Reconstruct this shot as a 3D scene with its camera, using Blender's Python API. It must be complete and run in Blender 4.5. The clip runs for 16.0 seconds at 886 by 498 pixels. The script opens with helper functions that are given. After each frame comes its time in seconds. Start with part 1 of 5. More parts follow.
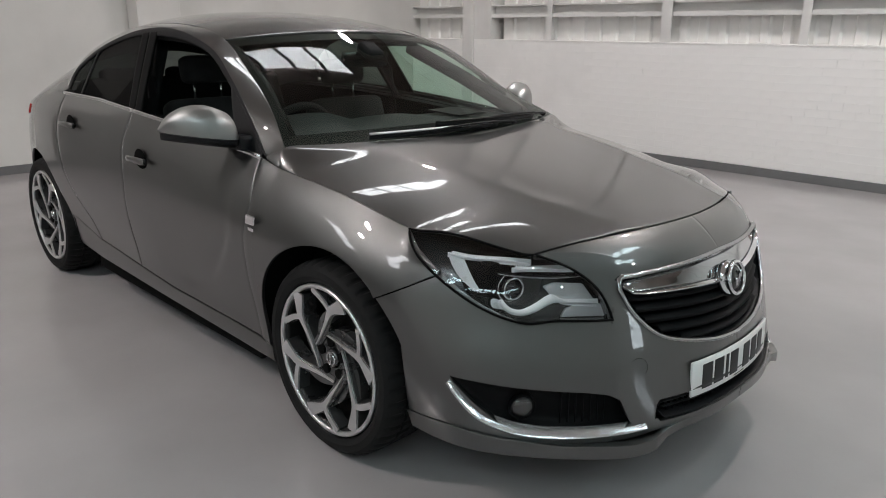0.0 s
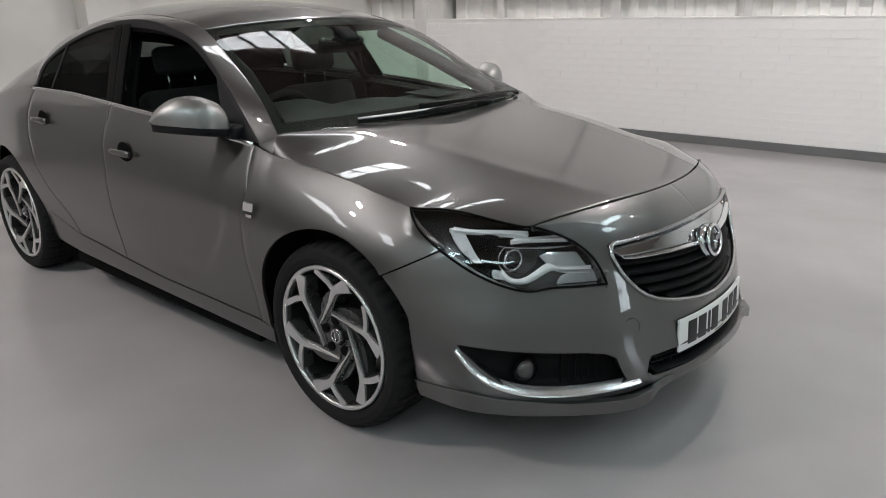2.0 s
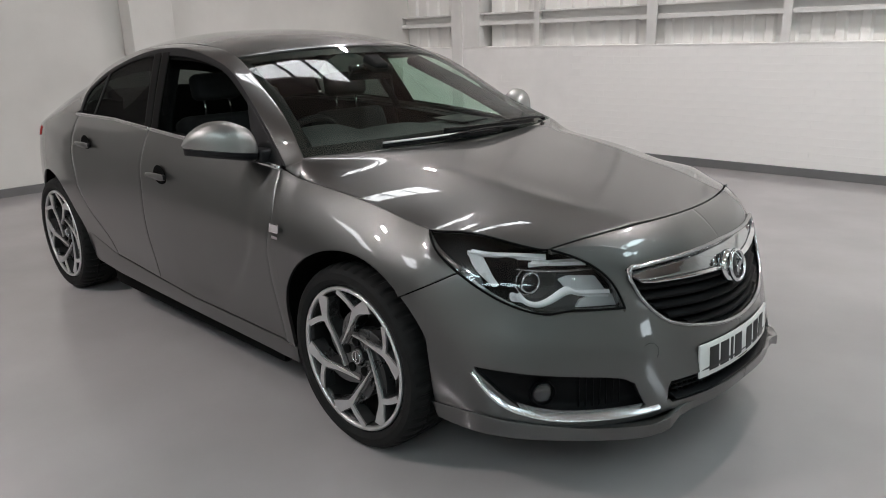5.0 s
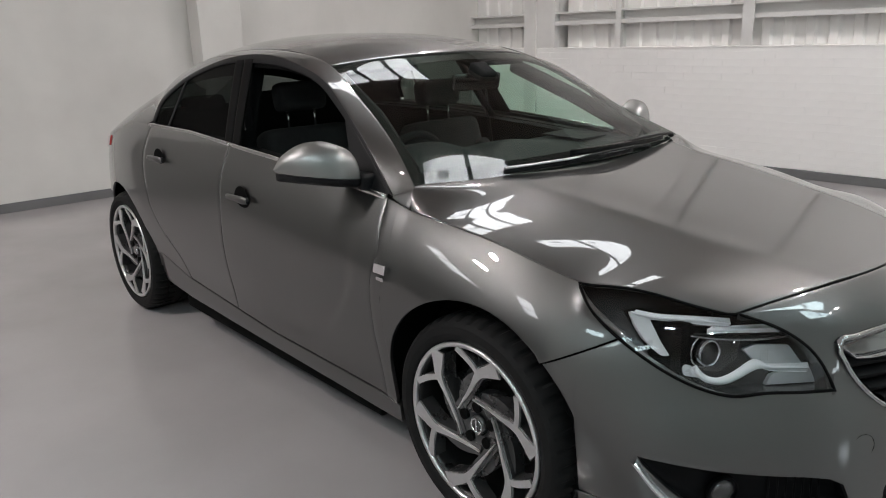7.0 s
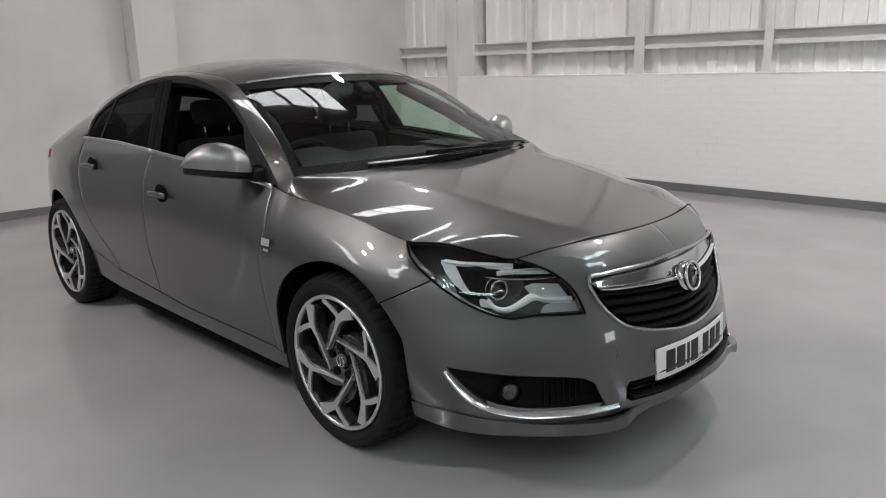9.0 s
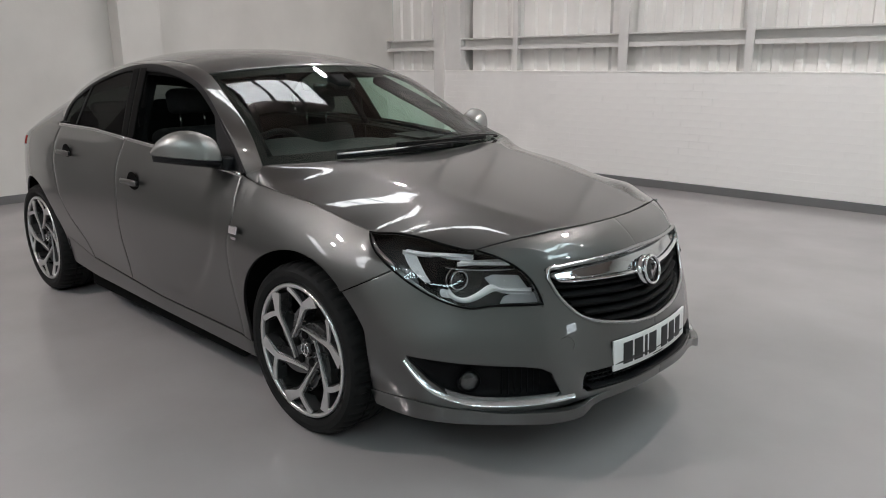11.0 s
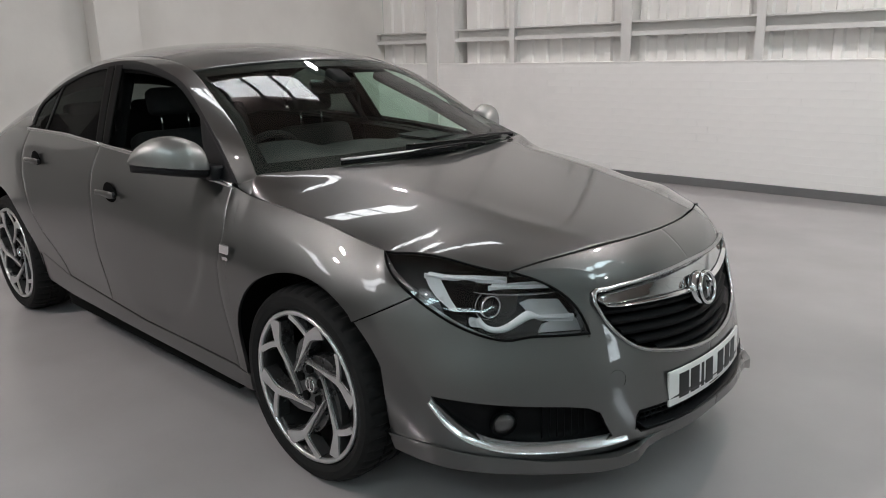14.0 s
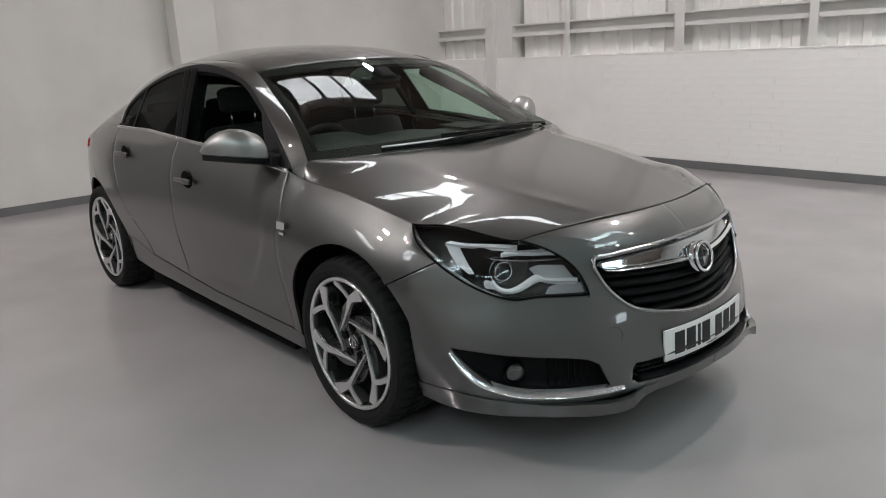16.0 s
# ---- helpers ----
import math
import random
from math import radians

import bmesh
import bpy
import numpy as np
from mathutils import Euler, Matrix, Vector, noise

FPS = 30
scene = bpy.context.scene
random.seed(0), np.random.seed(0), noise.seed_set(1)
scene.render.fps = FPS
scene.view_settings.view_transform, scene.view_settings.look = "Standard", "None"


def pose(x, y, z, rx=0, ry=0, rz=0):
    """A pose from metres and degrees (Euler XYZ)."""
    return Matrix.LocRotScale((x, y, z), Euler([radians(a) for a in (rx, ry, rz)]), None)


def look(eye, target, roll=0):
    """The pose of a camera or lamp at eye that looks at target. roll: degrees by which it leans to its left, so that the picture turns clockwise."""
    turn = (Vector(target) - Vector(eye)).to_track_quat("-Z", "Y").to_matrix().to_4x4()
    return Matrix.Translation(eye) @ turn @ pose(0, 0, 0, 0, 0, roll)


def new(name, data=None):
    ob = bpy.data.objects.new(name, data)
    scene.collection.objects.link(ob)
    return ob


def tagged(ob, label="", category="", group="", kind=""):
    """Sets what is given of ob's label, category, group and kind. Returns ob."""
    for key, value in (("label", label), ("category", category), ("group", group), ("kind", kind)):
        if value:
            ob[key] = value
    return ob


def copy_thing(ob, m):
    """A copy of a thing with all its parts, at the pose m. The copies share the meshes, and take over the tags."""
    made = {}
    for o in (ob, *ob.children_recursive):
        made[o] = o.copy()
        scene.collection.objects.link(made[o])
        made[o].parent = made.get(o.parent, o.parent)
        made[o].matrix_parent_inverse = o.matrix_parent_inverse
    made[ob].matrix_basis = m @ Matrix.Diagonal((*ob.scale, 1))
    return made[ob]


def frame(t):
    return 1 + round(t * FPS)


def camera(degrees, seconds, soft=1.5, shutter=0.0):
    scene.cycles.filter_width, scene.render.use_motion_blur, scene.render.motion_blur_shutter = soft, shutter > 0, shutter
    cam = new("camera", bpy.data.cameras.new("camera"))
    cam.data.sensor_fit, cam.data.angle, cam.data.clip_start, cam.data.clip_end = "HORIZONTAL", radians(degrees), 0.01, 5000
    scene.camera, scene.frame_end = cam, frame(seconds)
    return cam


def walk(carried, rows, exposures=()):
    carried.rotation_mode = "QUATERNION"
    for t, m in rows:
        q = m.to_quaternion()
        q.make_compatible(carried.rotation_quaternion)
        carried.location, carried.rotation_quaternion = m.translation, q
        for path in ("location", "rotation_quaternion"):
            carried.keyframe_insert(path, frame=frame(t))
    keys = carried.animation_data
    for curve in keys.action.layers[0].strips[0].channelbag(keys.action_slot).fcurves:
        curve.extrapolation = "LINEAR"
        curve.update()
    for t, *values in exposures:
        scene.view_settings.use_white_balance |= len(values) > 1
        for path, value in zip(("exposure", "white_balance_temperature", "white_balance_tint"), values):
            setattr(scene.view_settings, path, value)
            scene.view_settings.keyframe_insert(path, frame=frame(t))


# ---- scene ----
cam = camera(62.3, 16.0, soft=1.0)
PATH = [
    (0, (1.858, -2.176, 1.397), (0.496, -0.83, 0.822), 0.3),
    (0.5, (1.747, -2.115, 1.382), (0.374, -0.786, 0.792), 0.5),
    (1, (1.736, -2.194, 1.399), (0.393, -0.842, 0.794), -0.1),
    (1.5, (1.754, -2.308, 1.408), (0.48, -0.894, 0.794), -1.4),
    (2, (1.827, -2.36, 1.418), (0.57, -0.936, 0.792), -1.3),
    (2.5, (1.965, -2.366, 1.403), (0.663, -0.986, 0.769), -0.7),
    (3, (2.059, -2.389, 1.431), (0.702, -1.051, 0.824), -0.7),
    (3.5, (2.094, -2.407, 1.435), (0.694, -1.083, 0.9), -1.2),
    (3.7, (2.108, -2.417, 1.431), (0.697, -1.098, 0.913), -1.4),
    (5.8, (1.626, -2.169, 1.411), (0.308, -0.779, 0.836), -1.7),
    (6, (1.551, -2.128, 1.413), (0.229, -0.742, 0.841), -1.8),
    (6.5, (1.389, -2.122, 1.443), (0.011, -0.786, 0.877), -1.5),
    (7, (1.394, -2.214, 1.446), (-0.043, -0.939, 0.89), -1.7),
    (7.5, (1.535, -2.324, 1.413), (0.107, -1.034, 0.868), -1.8),
    (8, (1.757, -2.327, 1.401), (0.384, -0.972, 0.874), -1.7),
    (8.5, (1.97, -2.346, 1.391), (0.614, -0.97, 0.873), -1.4),
    (9, (2.1, -2.424, 1.408), (0.736, -1.044, 0.925), -1.5),
    (11.3, (2.196, -2.359, 1.396), (0.851, -0.965, 0.897), -0.3),
    (11.5, (2.19, -2.318, 1.393), (0.838, -0.93, 0.896), -0.2),
    (12, (2.131, -2.244, 1.393), (0.746, -0.893, 0.887), -0.4),
    (12.5, (1.998, -2.19, 1.401), (0.606, -0.845, 0.896), -1.4),
    (13, (1.87, -2.172, 1.394), (0.508, -0.797, 0.891), -2.6),
    (13.5, (1.824, -2.175, 1.391), (0.497, -0.767, 0.885), -2.2),
    (14, (1.862, -2.199, 1.394), (0.544, -0.785, 0.88), -1.3),
    (14.5, (2.009, -2.23, 1.382), (0.687, -0.827, 0.85), -0.9),
    (15, (2.158, -2.294, 1.391), (0.815, -0.917, 0.843), -1.0),
    (15.5, (2.215, -2.322, 1.396), (0.798, -1.018, 0.854), -1.9),
    (16, (2.22, -2.327, 1.4), (0.768, -1.054, 0.88), -2.9),
]
walk(cam, [(t, look(eye, target, roll)) for t, eye, target, roll in PATH],
     exposures=[(0, 0.27), (1, 0.34), (3.5, 0.35), (6.5, 0.34), (8, 0.36), (9, 0.31), (11.5, 0.25), (14, 0.26), (15, 0.28), (16, 0.25)])

# ---- world and light ----
world = bpy.data.worlds.new("world")
scene.world = world
world.use_nodes = True
_n = world.node_tree.nodes
_sky = _n.new("ShaderNodeTexSky")
_sky.sky_type, _sky.sun_disc = "NISHITA", False
_sky.sun_elevation, _sky.sun_rotation = radians(40), radians(120)
world.node_tree.links.new(_sky.outputs["Color"], _n["Background"].inputs["Color"])
_n["Background"].inputs["Strength"].default_value = 0.05


def area(name, m, sx, sy, watts, colour=(1, 1, 1), spread=180):
    d = bpy.data.lights.new(name, "AREA")
    d.shape, d.size, d.size_y, d.energy, d.color, d.spread = "RECTANGLE", sx, sy, watts, colour, radians(spread)
    ob = new(name, d)
    ob.matrix_world = m
    return ob

# ---- materials ----
def material(name, colour, rough=0.5, metal=0.0, coat=0.0, coat_rough=0.03, spec=0.5, scale=8.0, vary=0.06, rvary=0.05,
             bump=0.0, bump_scale=60.0, fine=None, emit=None, strength=0.0, trans=0.0, ior=1.5, alpha=1.0):
    m = bpy.data.materials.new(name)
    m.use_nodes = True
    t = m.node_tree
    b = t.nodes["Principled BSDF"]
    b.inputs["Base Color"].default_value = (*colour, 1)
    b.inputs["Roughness"].default_value = rough
    b.inputs["Metallic"].default_value = metal
    b.inputs["Coat Weight"].default_value = coat
    b.inputs["Coat Roughness"].default_value = coat_rough
    b.inputs["Specular IOR Level"].default_value = spec
    b.inputs["Transmission Weight"].default_value = trans
    b.inputs["IOR"].default_value = ior
    b.inputs["Alpha"].default_value = alpha
    if emit:
        b.inputs["Emission Color"].default_value = (*emit, 1)
        b.inputs["Emission Strength"].default_value = strength
    co = t.nodes.new("ShaderNodeTexCoord")
    if vary or rvary:
        big = t.nodes.new("ShaderNodeTexNoise")
        big.inputs["Scale"].default_value, big.inputs["Detail"].default_value = scale, 6
        t.links.new(co.outputs["Object"], big.inputs["Vector"])
        if vary:
            ramp = t.nodes.new("ShaderNodeMapRange")
            ramp.inputs["From Min"].default_value, ramp.inputs["From Max"].default_value = 0.3, 0.7
            ramp.inputs["To Min"].default_value, ramp.inputs["To Max"].default_value = 1 - vary, 1 + vary
            t.links.new(big.outputs["Fac"], ramp.inputs["Value"])
            mul = t.nodes.new("ShaderNodeVectorMath")
            mul.operation = "SCALE"
            mul.inputs[0].default_value = colour
            t.links.new(ramp.outputs["Result"], mul.inputs["Scale"])
            t.links.new(mul.outputs["Vector"], b.inputs["Base Color"])
        if rvary:
            rr = t.nodes.new("ShaderNodeMapRange")
            rr.inputs["To Min"].default_value, rr.inputs["To Max"].default_value = max(0, rough - rvary), rough + rvary
            t.links.new(big.outputs["Fac"], rr.inputs["Value"])
            t.links.new(rr.outputs["Result"], b.inputs["Roughness"])
    if bump:
        fn = t.nodes.new("ShaderNodeTexNoise")
        fn.inputs["Scale"].default_value, fn.inputs["Detail"].default_value = bump_scale, 8
        t.links.new(co.outputs["Object"], fn.inputs["Vector"])
        bp = t.nodes.new("ShaderNodeBump")
        bp.inputs["Strength"].default_value, bp.inputs["Distance"].default_value = bump, 0.01
        t.links.new(fn.outputs["Fac"], bp.inputs["Height"])
        t.links.new(bp.outputs["Normal"], b.inputs["Normal"])
    return m


PAINT = material("car_paint", (0.113, 0.1145, 0.1128), 0.41, 1.0, 1.0, 0.006, vary=0.03, scale=3, rvary=0.02)
PAINT.node_tree.nodes["Principled BSDF"].inputs["Coat IOR"].default_value = 1.62
SILVER_PAINT = material("silver_paint", (0.25, 0.252, 0.246), 0.42, 0.88, 1.0, 0.006, vary=0.03, scale=3, rvary=0.02)
CHROME = material("chrome", (0.82, 0.83, 0.84), 0.08, 1.0, vary=0.02, rvary=0.03)
LIP = material("grille_surround", (0.42, 0.425, 0.43), 0.22, 1.0, vary=0.03)
SMOKED = material("smoked_chrome", (0.50, 0.515, 0.52), 0.06, 1.0, vary=0.02, rvary=0.02)
BLADE = material("bright_trim", (0.85, 0.86, 0.87), 0.2, 0.85, vary=0.02, rvary=0.03)
SATIN = material("satin_chrome", (0.72, 0.72, 0.72), 0.25, 1.0, vary=0.03)
BLACK = material("black_plastic", (0.009, 0.009, 0.010), 0.48, spec=0.2, vary=0.1, bump=0.05, bump_scale=900)
SLAT = material("slat_black", (0.006, 0.006, 0.0064), 0.55, spec=0.08, vary=0.1)
PILLAR = material("pillar_black", (0.006, 0.006, 0.006), 0.45, spec=0.04, vary=0.05)
GLOSS = material("gloss_black", (0.006, 0.006, 0.006), 0.08, coat=0.6, vary=0.05, rvary=0.02)
LINER = material("liner_black", (0.005, 0.005, 0.005), 0.9, spec=0.05, vary=0.2)
RUBBER = material("tyre_rubber", (0.013, 0.013, 0.013), 0.68, spec=0.12, vary=0.15, scale=30, rvary=0.1, bump=0.08, bump_scale=300)
ALLOY_FACE = material("machined_alloy", (0.72, 0.72, 0.72), 0.33, 0.88, vary=0.06, scale=20)
ALLOY_GREY = material("painted_alloy_grey", (0.10, 0.10, 0.101), 0.28, 0.7, 0.6, vary=0.06, scale=20)
BARREL = material("wheel_barrel", (0.03, 0.03, 0.03), 0.4, 0.5, vary=0.1, scale=20)
DISC = material("brake_disc", (0.16, 0.155, 0.15), 0.4, 0.9, vary=0.12, scale=30)
FABRIC = material("seat_fabric", (0.018, 0.018, 0.019), 0.9, vary=0.2, scale=40, bump=0.2, bump_scale=600)
DASH = material("dash_plastic", (0.009, 0.0096, 0.0098), 0.7, spec=0.12, vary=0.1, scale=20, bump=0.15, bump_scale=700)
DASH_TOP = material("dash_top", (0.026, 0.029, 0.029), 0.62, spec=0.2, vary=0.1, scale=20, bump=0.15, bump_scale=700)
WIPER_GREY = material("wiper_grey", (0.62, 0.62, 0.62), 0.3, 0.3, vary=0.05)
PLATE = material("plate_white", (0.80, 0.80, 0.78), 0.35, coat=0.4, vary=0.02)
INK = material("plate_ink", (0.012, 0.012, 0.012), 0.5, vary=0.05)
LAMP_SILVER = material("lamp_reflector", (0.78, 0.79, 0.80), 0.28, 0.12, vary=0.04, scale=30)
LAMP_DARK = material("lamp_housing", (0.055, 0.056, 0.058), 0.22, 0.5, vary=0.05, rvary=0.03)
TURN_GREY = material("turn_reflector_grey", (0.62, 0.63, 0.64), 0.3, 0.3, vary=0.05, scale=40, rvary=0.03)
LAMP_WHITE = material("light_guide", (0.9, 0.91, 0.92), 0.25, 0.0, vary=0.03)
POCKET = material("pocket_black", (0.004, 0.004, 0.0045), 0.5, spec=0.12, vary=0.1)
FOG_GREY = material("fog_reflector", (0.10, 0.10, 0.10), 0.2, 0.9, vary=0.2, scale=60)
RED_LENS = material("tail_lens", (0.35, 0.015, 0.012), 0.1, coat=0.8, vary=0.05)


def glass(name, tint, rough=0.0, gloss=0.65):
    """Thin glass: see-through with a Fresnel gloss."""
    m = bpy.data.materials.new(name)
    m.use_nodes = True
    t = m.node_tree
    t.nodes.remove(t.nodes["Principled BSDF"])
    out = t.nodes["Material Output"]
    tr, gl, mix, fr, pw, ma = (t.nodes.new("ShaderNode" + k) for k in ("BsdfTransparent", "BsdfGlossy", "MixShader", "LayerWeight", "Math", "Math"))
    tr.inputs["Color"].default_value = (*tint, 1)
    gl.inputs["Roughness"].default_value = rough
    fr.inputs["Blend"].default_value = 0.5
    pw.operation, ma.operation = "POWER", "MULTIPLY_ADD"
    pw.inputs[1].default_value, ma.inputs[1].default_value, ma.inputs[2].default_value = 5.0, gloss, 0.1 * gloss
    t.links.new(fr.outputs["Facing"], pw.inputs[0])
    t.links.new(pw.outputs[0], ma.inputs[0])
    t.links.new(ma.outputs[0], mix.inputs["Fac"])
    t.links.new(tr.outputs["BSDF"], mix.inputs[1])
    t.links.new(gl.outputs["BSDF"], mix.inputs[2])
    t.links.new(mix.outputs["Shader"], out.inputs["Surface"])
    return m


WINDSCREEN = glass("windscreen_glass", (0.72, 0.86, 0.79))
CLEAR = glass("clear_lens", (0.93, 0.94, 0.95))
PRIVACY = glass("privacy_glass", (0.13, 0.15, 0.142), gloss=0.22)
SIDE_GLASS = glass("side_glass", (0.74, 0.92, 0.82))

FLOOR_M = material("floor_paint", (0.345, 0.326, 0.328), 0.13, coat=0.0, coat_rough=0.08, vary=0.07, scale=1.6, rvary=0.06, bump=0.03, bump_scale=60)
WALL_M = material("wall_plaster", (0.62, 0.607, 0.578), 0.75, vary=0.06, scale=1.6, bump=0.12, bump_scale=14)
# darkened for unseen walls: a dim hall's shade put into the colour
DIM_HALL_M = material("dim_hall_dark", (0.06, 0.061, 0.061), 0.75, vary=0.08, scale=1.6, bump=0.12, bump_scale=14)
DIM_SIDE_M = material("dim_side_grey", (0.22, 0.215, 0.205), 0.75, vary=0.08, scale=1.6, bump=0.12, bump_scale=14)
BRICK_M = material("painted_brick", (0.88, 0.865, 0.845), 0.6, vary=0.05, scale=2.0, bump=0.35, bump_scale=30)
CLAD_M = material("cladding_white", (0.80, 0.79, 0.765), 0.5, vary=0.07, scale=1.5, bump=0.05, bump_scale=12)
STEEL_M = material("painted_steel", (0.70, 0.69, 0.67), 0.5, vary=0.06, scale=3, bump=0.06, bump_scale=30)
SKIRT_M = material("skirting_grey", (0.15, 0.15, 0.15), 0.55, vary=0.1, scale=4)
CEIL_M = material("ceiling_sheet", (0.33, 0.265, 0.24), 0.7, vary=0.06, scale=1)
BEAM_M = material("roof_steel", (0.10, 0.10, 0.10), 0.6, vary=0.08)
LAMP_GLOW = material("lamp_glow", (0.9, 0.9, 0.9), 0.5, emit=(1.0, 0.98, 0.95), strength=40.0, vary=0, rvary=0)
DAYLIGHT = material("daylight", (0.8, 0.85, 0.9), 0.8, emit=(0.85, 0.94, 1.0), strength=3.2, vary=0, rvary=0)



def rooflight_sheet(name, tint, strength):
    """Translucent roof sheet lit by the sky, with blotches of leaves and dirt on it."""
    m = material(name, (0.8, 0.85, 0.9), 0.6, emit=tint, strength=strength, vary=0, rvary=0)
    t = m.node_tree
    c, n1, r = (t.nodes.new("ShaderNode" + k) for k in ("TexCoord", "TexNoise", "ValToRGB"))
    n1.inputs["Scale"].default_value, n1.inputs["Detail"].default_value, n1.inputs["Roughness"].default_value = 3.2, 9, 0.7
    r.color_ramp.elements[0].position, r.color_ramp.elements[1].position = 0.37, 0.43
    r.color_ramp.elements[0].color, r.color_ramp.elements[1].color = (0.02, 0.025, 0.02, 1), (*tint, 1)
    t.links.new(c.outputs["Object"], n1.inputs["Vector"])
    t.links.new(n1.outputs["Fac"], r.inputs["Fac"])
    t.links.new(r.outputs["Color"], t.nodes["Principled BSDF"].inputs["Emission Color"])
    return m


ROOFLIGHT = rooflight_sheet("rooflight_glow", (0.95, 0.97, 1.0), 6.5)
ROOFLIGHT_COOL = rooflight_sheet("rooflight_glow_cool", (0.76, 0.95, 1.0), 8.0)

# ---- mesh helpers ----
def mesh_object(name, verts, faces, mat, parent=None, label="", smooth=False):
    me = bpy.data.meshes.new(name)
    me.from_pydata([tuple(map(float, v)) for v in verts], [], [tuple(map(int, f)) for f in faces])
    me.materials.append(mat)
    if smooth:
        me.shade_smooth()
    me.update()
    ob = new(name, me)
    if parent:
        ob.parent = parent
    if label:
        ob["label"] = label
    return ob


def part(name, bm, mat, parent=None, label="", smooth=False):
    """Links a bmesh as one mesh object under a thing or a part."""
    me = bpy.data.meshes.new(name)
    bm.to_mesh(me)
    bm.free()
    me.materials.append(mat)
    if smooth:
        me.shade_smooth()
    ob = new(name, me)
    if parent:
        ob.parent = parent
    if label:
        ob["label"] = label
    return ob


def box_bm(x0, x1, y0, y1, z0, z1, bevel=0.0, bm=None, segments=2):
    own = bmesh.new()
    bmesh.ops.create_cube(own, size=1, matrix=Matrix.LocRotScale(((x0 + x1) / 2, (y0 + y1) / 2, (z0 + z1) / 2), None, (x1 - x0, y1 - y0, z1 - z0)))
    if bevel:
        bmesh.ops.bevel(own, geom=own.edges[:], offset=bevel, segments=segments, affect="EDGES", profile=0.6)
    if bm is None:
        return own
    tmp = bpy.data.meshes.new("tmp")
    own.to_mesh(tmp)
    own.free()
    bm.from_mesh(tmp)
    bpy.data.meshes.remove(tmp)
    return bm


def cylinder_bm(r0, r1, h, m, n=32, bm=None):
    bm = bm or bmesh.new()
    bmesh.ops.create_cone(bm, cap_ends=True, segments=n, radius1=r0, radius2=r1, depth=h, matrix=m)
    return bm


# ---- the hall ----
X0, X1, Y0, Y1, HT = -6.22, 9.0, -9.0, 5.17, 5.2
BRICK_TOP = 1.262

floor = part("floor", box_bm(X0 - 0.3, X1 + 0.3, Y0 - 0.3, Y1 + 0.4, -0.2, 0), FLOOR_M)
tagged(floor, "smooth glossy grey painted concrete floor", "floor", kind="structure")
# unseen wall south of here, greyed to dim the doors' reflections
WEST_END = -2.1
wall_southwest = part("wall_southwest", box_bm(X0 - 0.25, X0, Y0 - 0.3, WEST_END, 0, HT), DIM_SIDE_M)
tagged(wall_southwest, "unseen closing wall, greyed to dim the reflections in the doors", "wall", kind="structure")
wall_west = part("wall_west", box_bm(X0 - 0.25, X0, WEST_END, Y1 + 0.15, 0, HT), WALL_M)
tagged(wall_west, "plain off-white painted wall with faint scuffs", "wall", kind="structure")
WIN_Y0, WIN_Y1, WIN_Z0, WIN_Z1 = 0.5, 1.4, 0.95, 1.75
bm = box_bm(X1, X1 + 0.25, Y0 - 0.3, WIN_Y0, 0, HT)
box_bm(X1, X1 + 0.25, WIN_Y1, Y1 + 0.4, 0, HT, bm=bm)
box_bm(X1, X1 + 0.25, WIN_Y0, WIN_Y1, WIN_Z1, HT, bm=bm)
box_bm(X1, X1 + 0.25, WIN_Y0, WIN_Y1, 0, WIN_Z0, bm=bm)
wall_east = part("wall_east", bm, WALL_M)
opening = part("backdrop", box_bm(X1 + 0.9, X1 + 0.95, WIN_Y0 - 1.0, WIN_Y1 + 1.0, 0.02, 4.0), DAYLIGHT)
tagged(opening, "bright overcast daylight outside the window", "backdrop", kind="structure")
area("window_daylight", pose(X1 - 0.02, (WIN_Y0 + WIN_Y1) / 2, (WIN_Z0 + WIN_Z1) / 2, 0, 90, 0), WIN_Z1 - WIN_Z0, WIN_Y1 - WIN_Y0, 1.5, (0.84, 0.95, 1.0))
tagged(wall_east, "plain off-white painted wall", "wall", kind="structure")
# unseen south wall: pale half brightens the nose, dark half stands for dim hall
SOUTH_MID = -1.0
wall_southeast = part("wall_southeast", box_bm(SOUTH_MID, X1, Y0 - 0.25, Y0, 0, HT), WALL_M)
tagged(wall_southeast, "plain off-white painted wall", "wall", kind="structure")
wall_south = part("wall_south", box_bm(X0, SOUTH_MID, Y0 - 0.25, Y0, 0, HT), DIM_HALL_M)
tagged(wall_south, "unseen closing wall, dark to stand in for a dim hall", "wall", kind="structure")
wall_north = part("wall_north", box_bm(X0, X1, Y1 + 0.0025, Y1 + 0.22, 0, BRICK_TOP - 0.004), BRICK_M)
tagged(wall_north, "low white-painted brick wall below metal cladding", "wall", kind="structure")


def skirting(name, *b):
    ob = part(name, box_bm(*b, bevel=0.004), SKIRT_M)
    tagged(ob, "dark grey painted band along the wall foot", "skirting", kind="structure")


skirting("baseboard_north", X0 + 0.02, X1, Y1 - 0.02, Y1 + 0.02, 0, 0.085)
skirting("baseboard_west", X0 - 0.01, X0 + 0.02, WEST_END, Y1 - 0.02, 0, 0.085)

# corrugated sheet above the bricks, ribs upright
SLOT0, SLOT1 = -4.725, -4.635


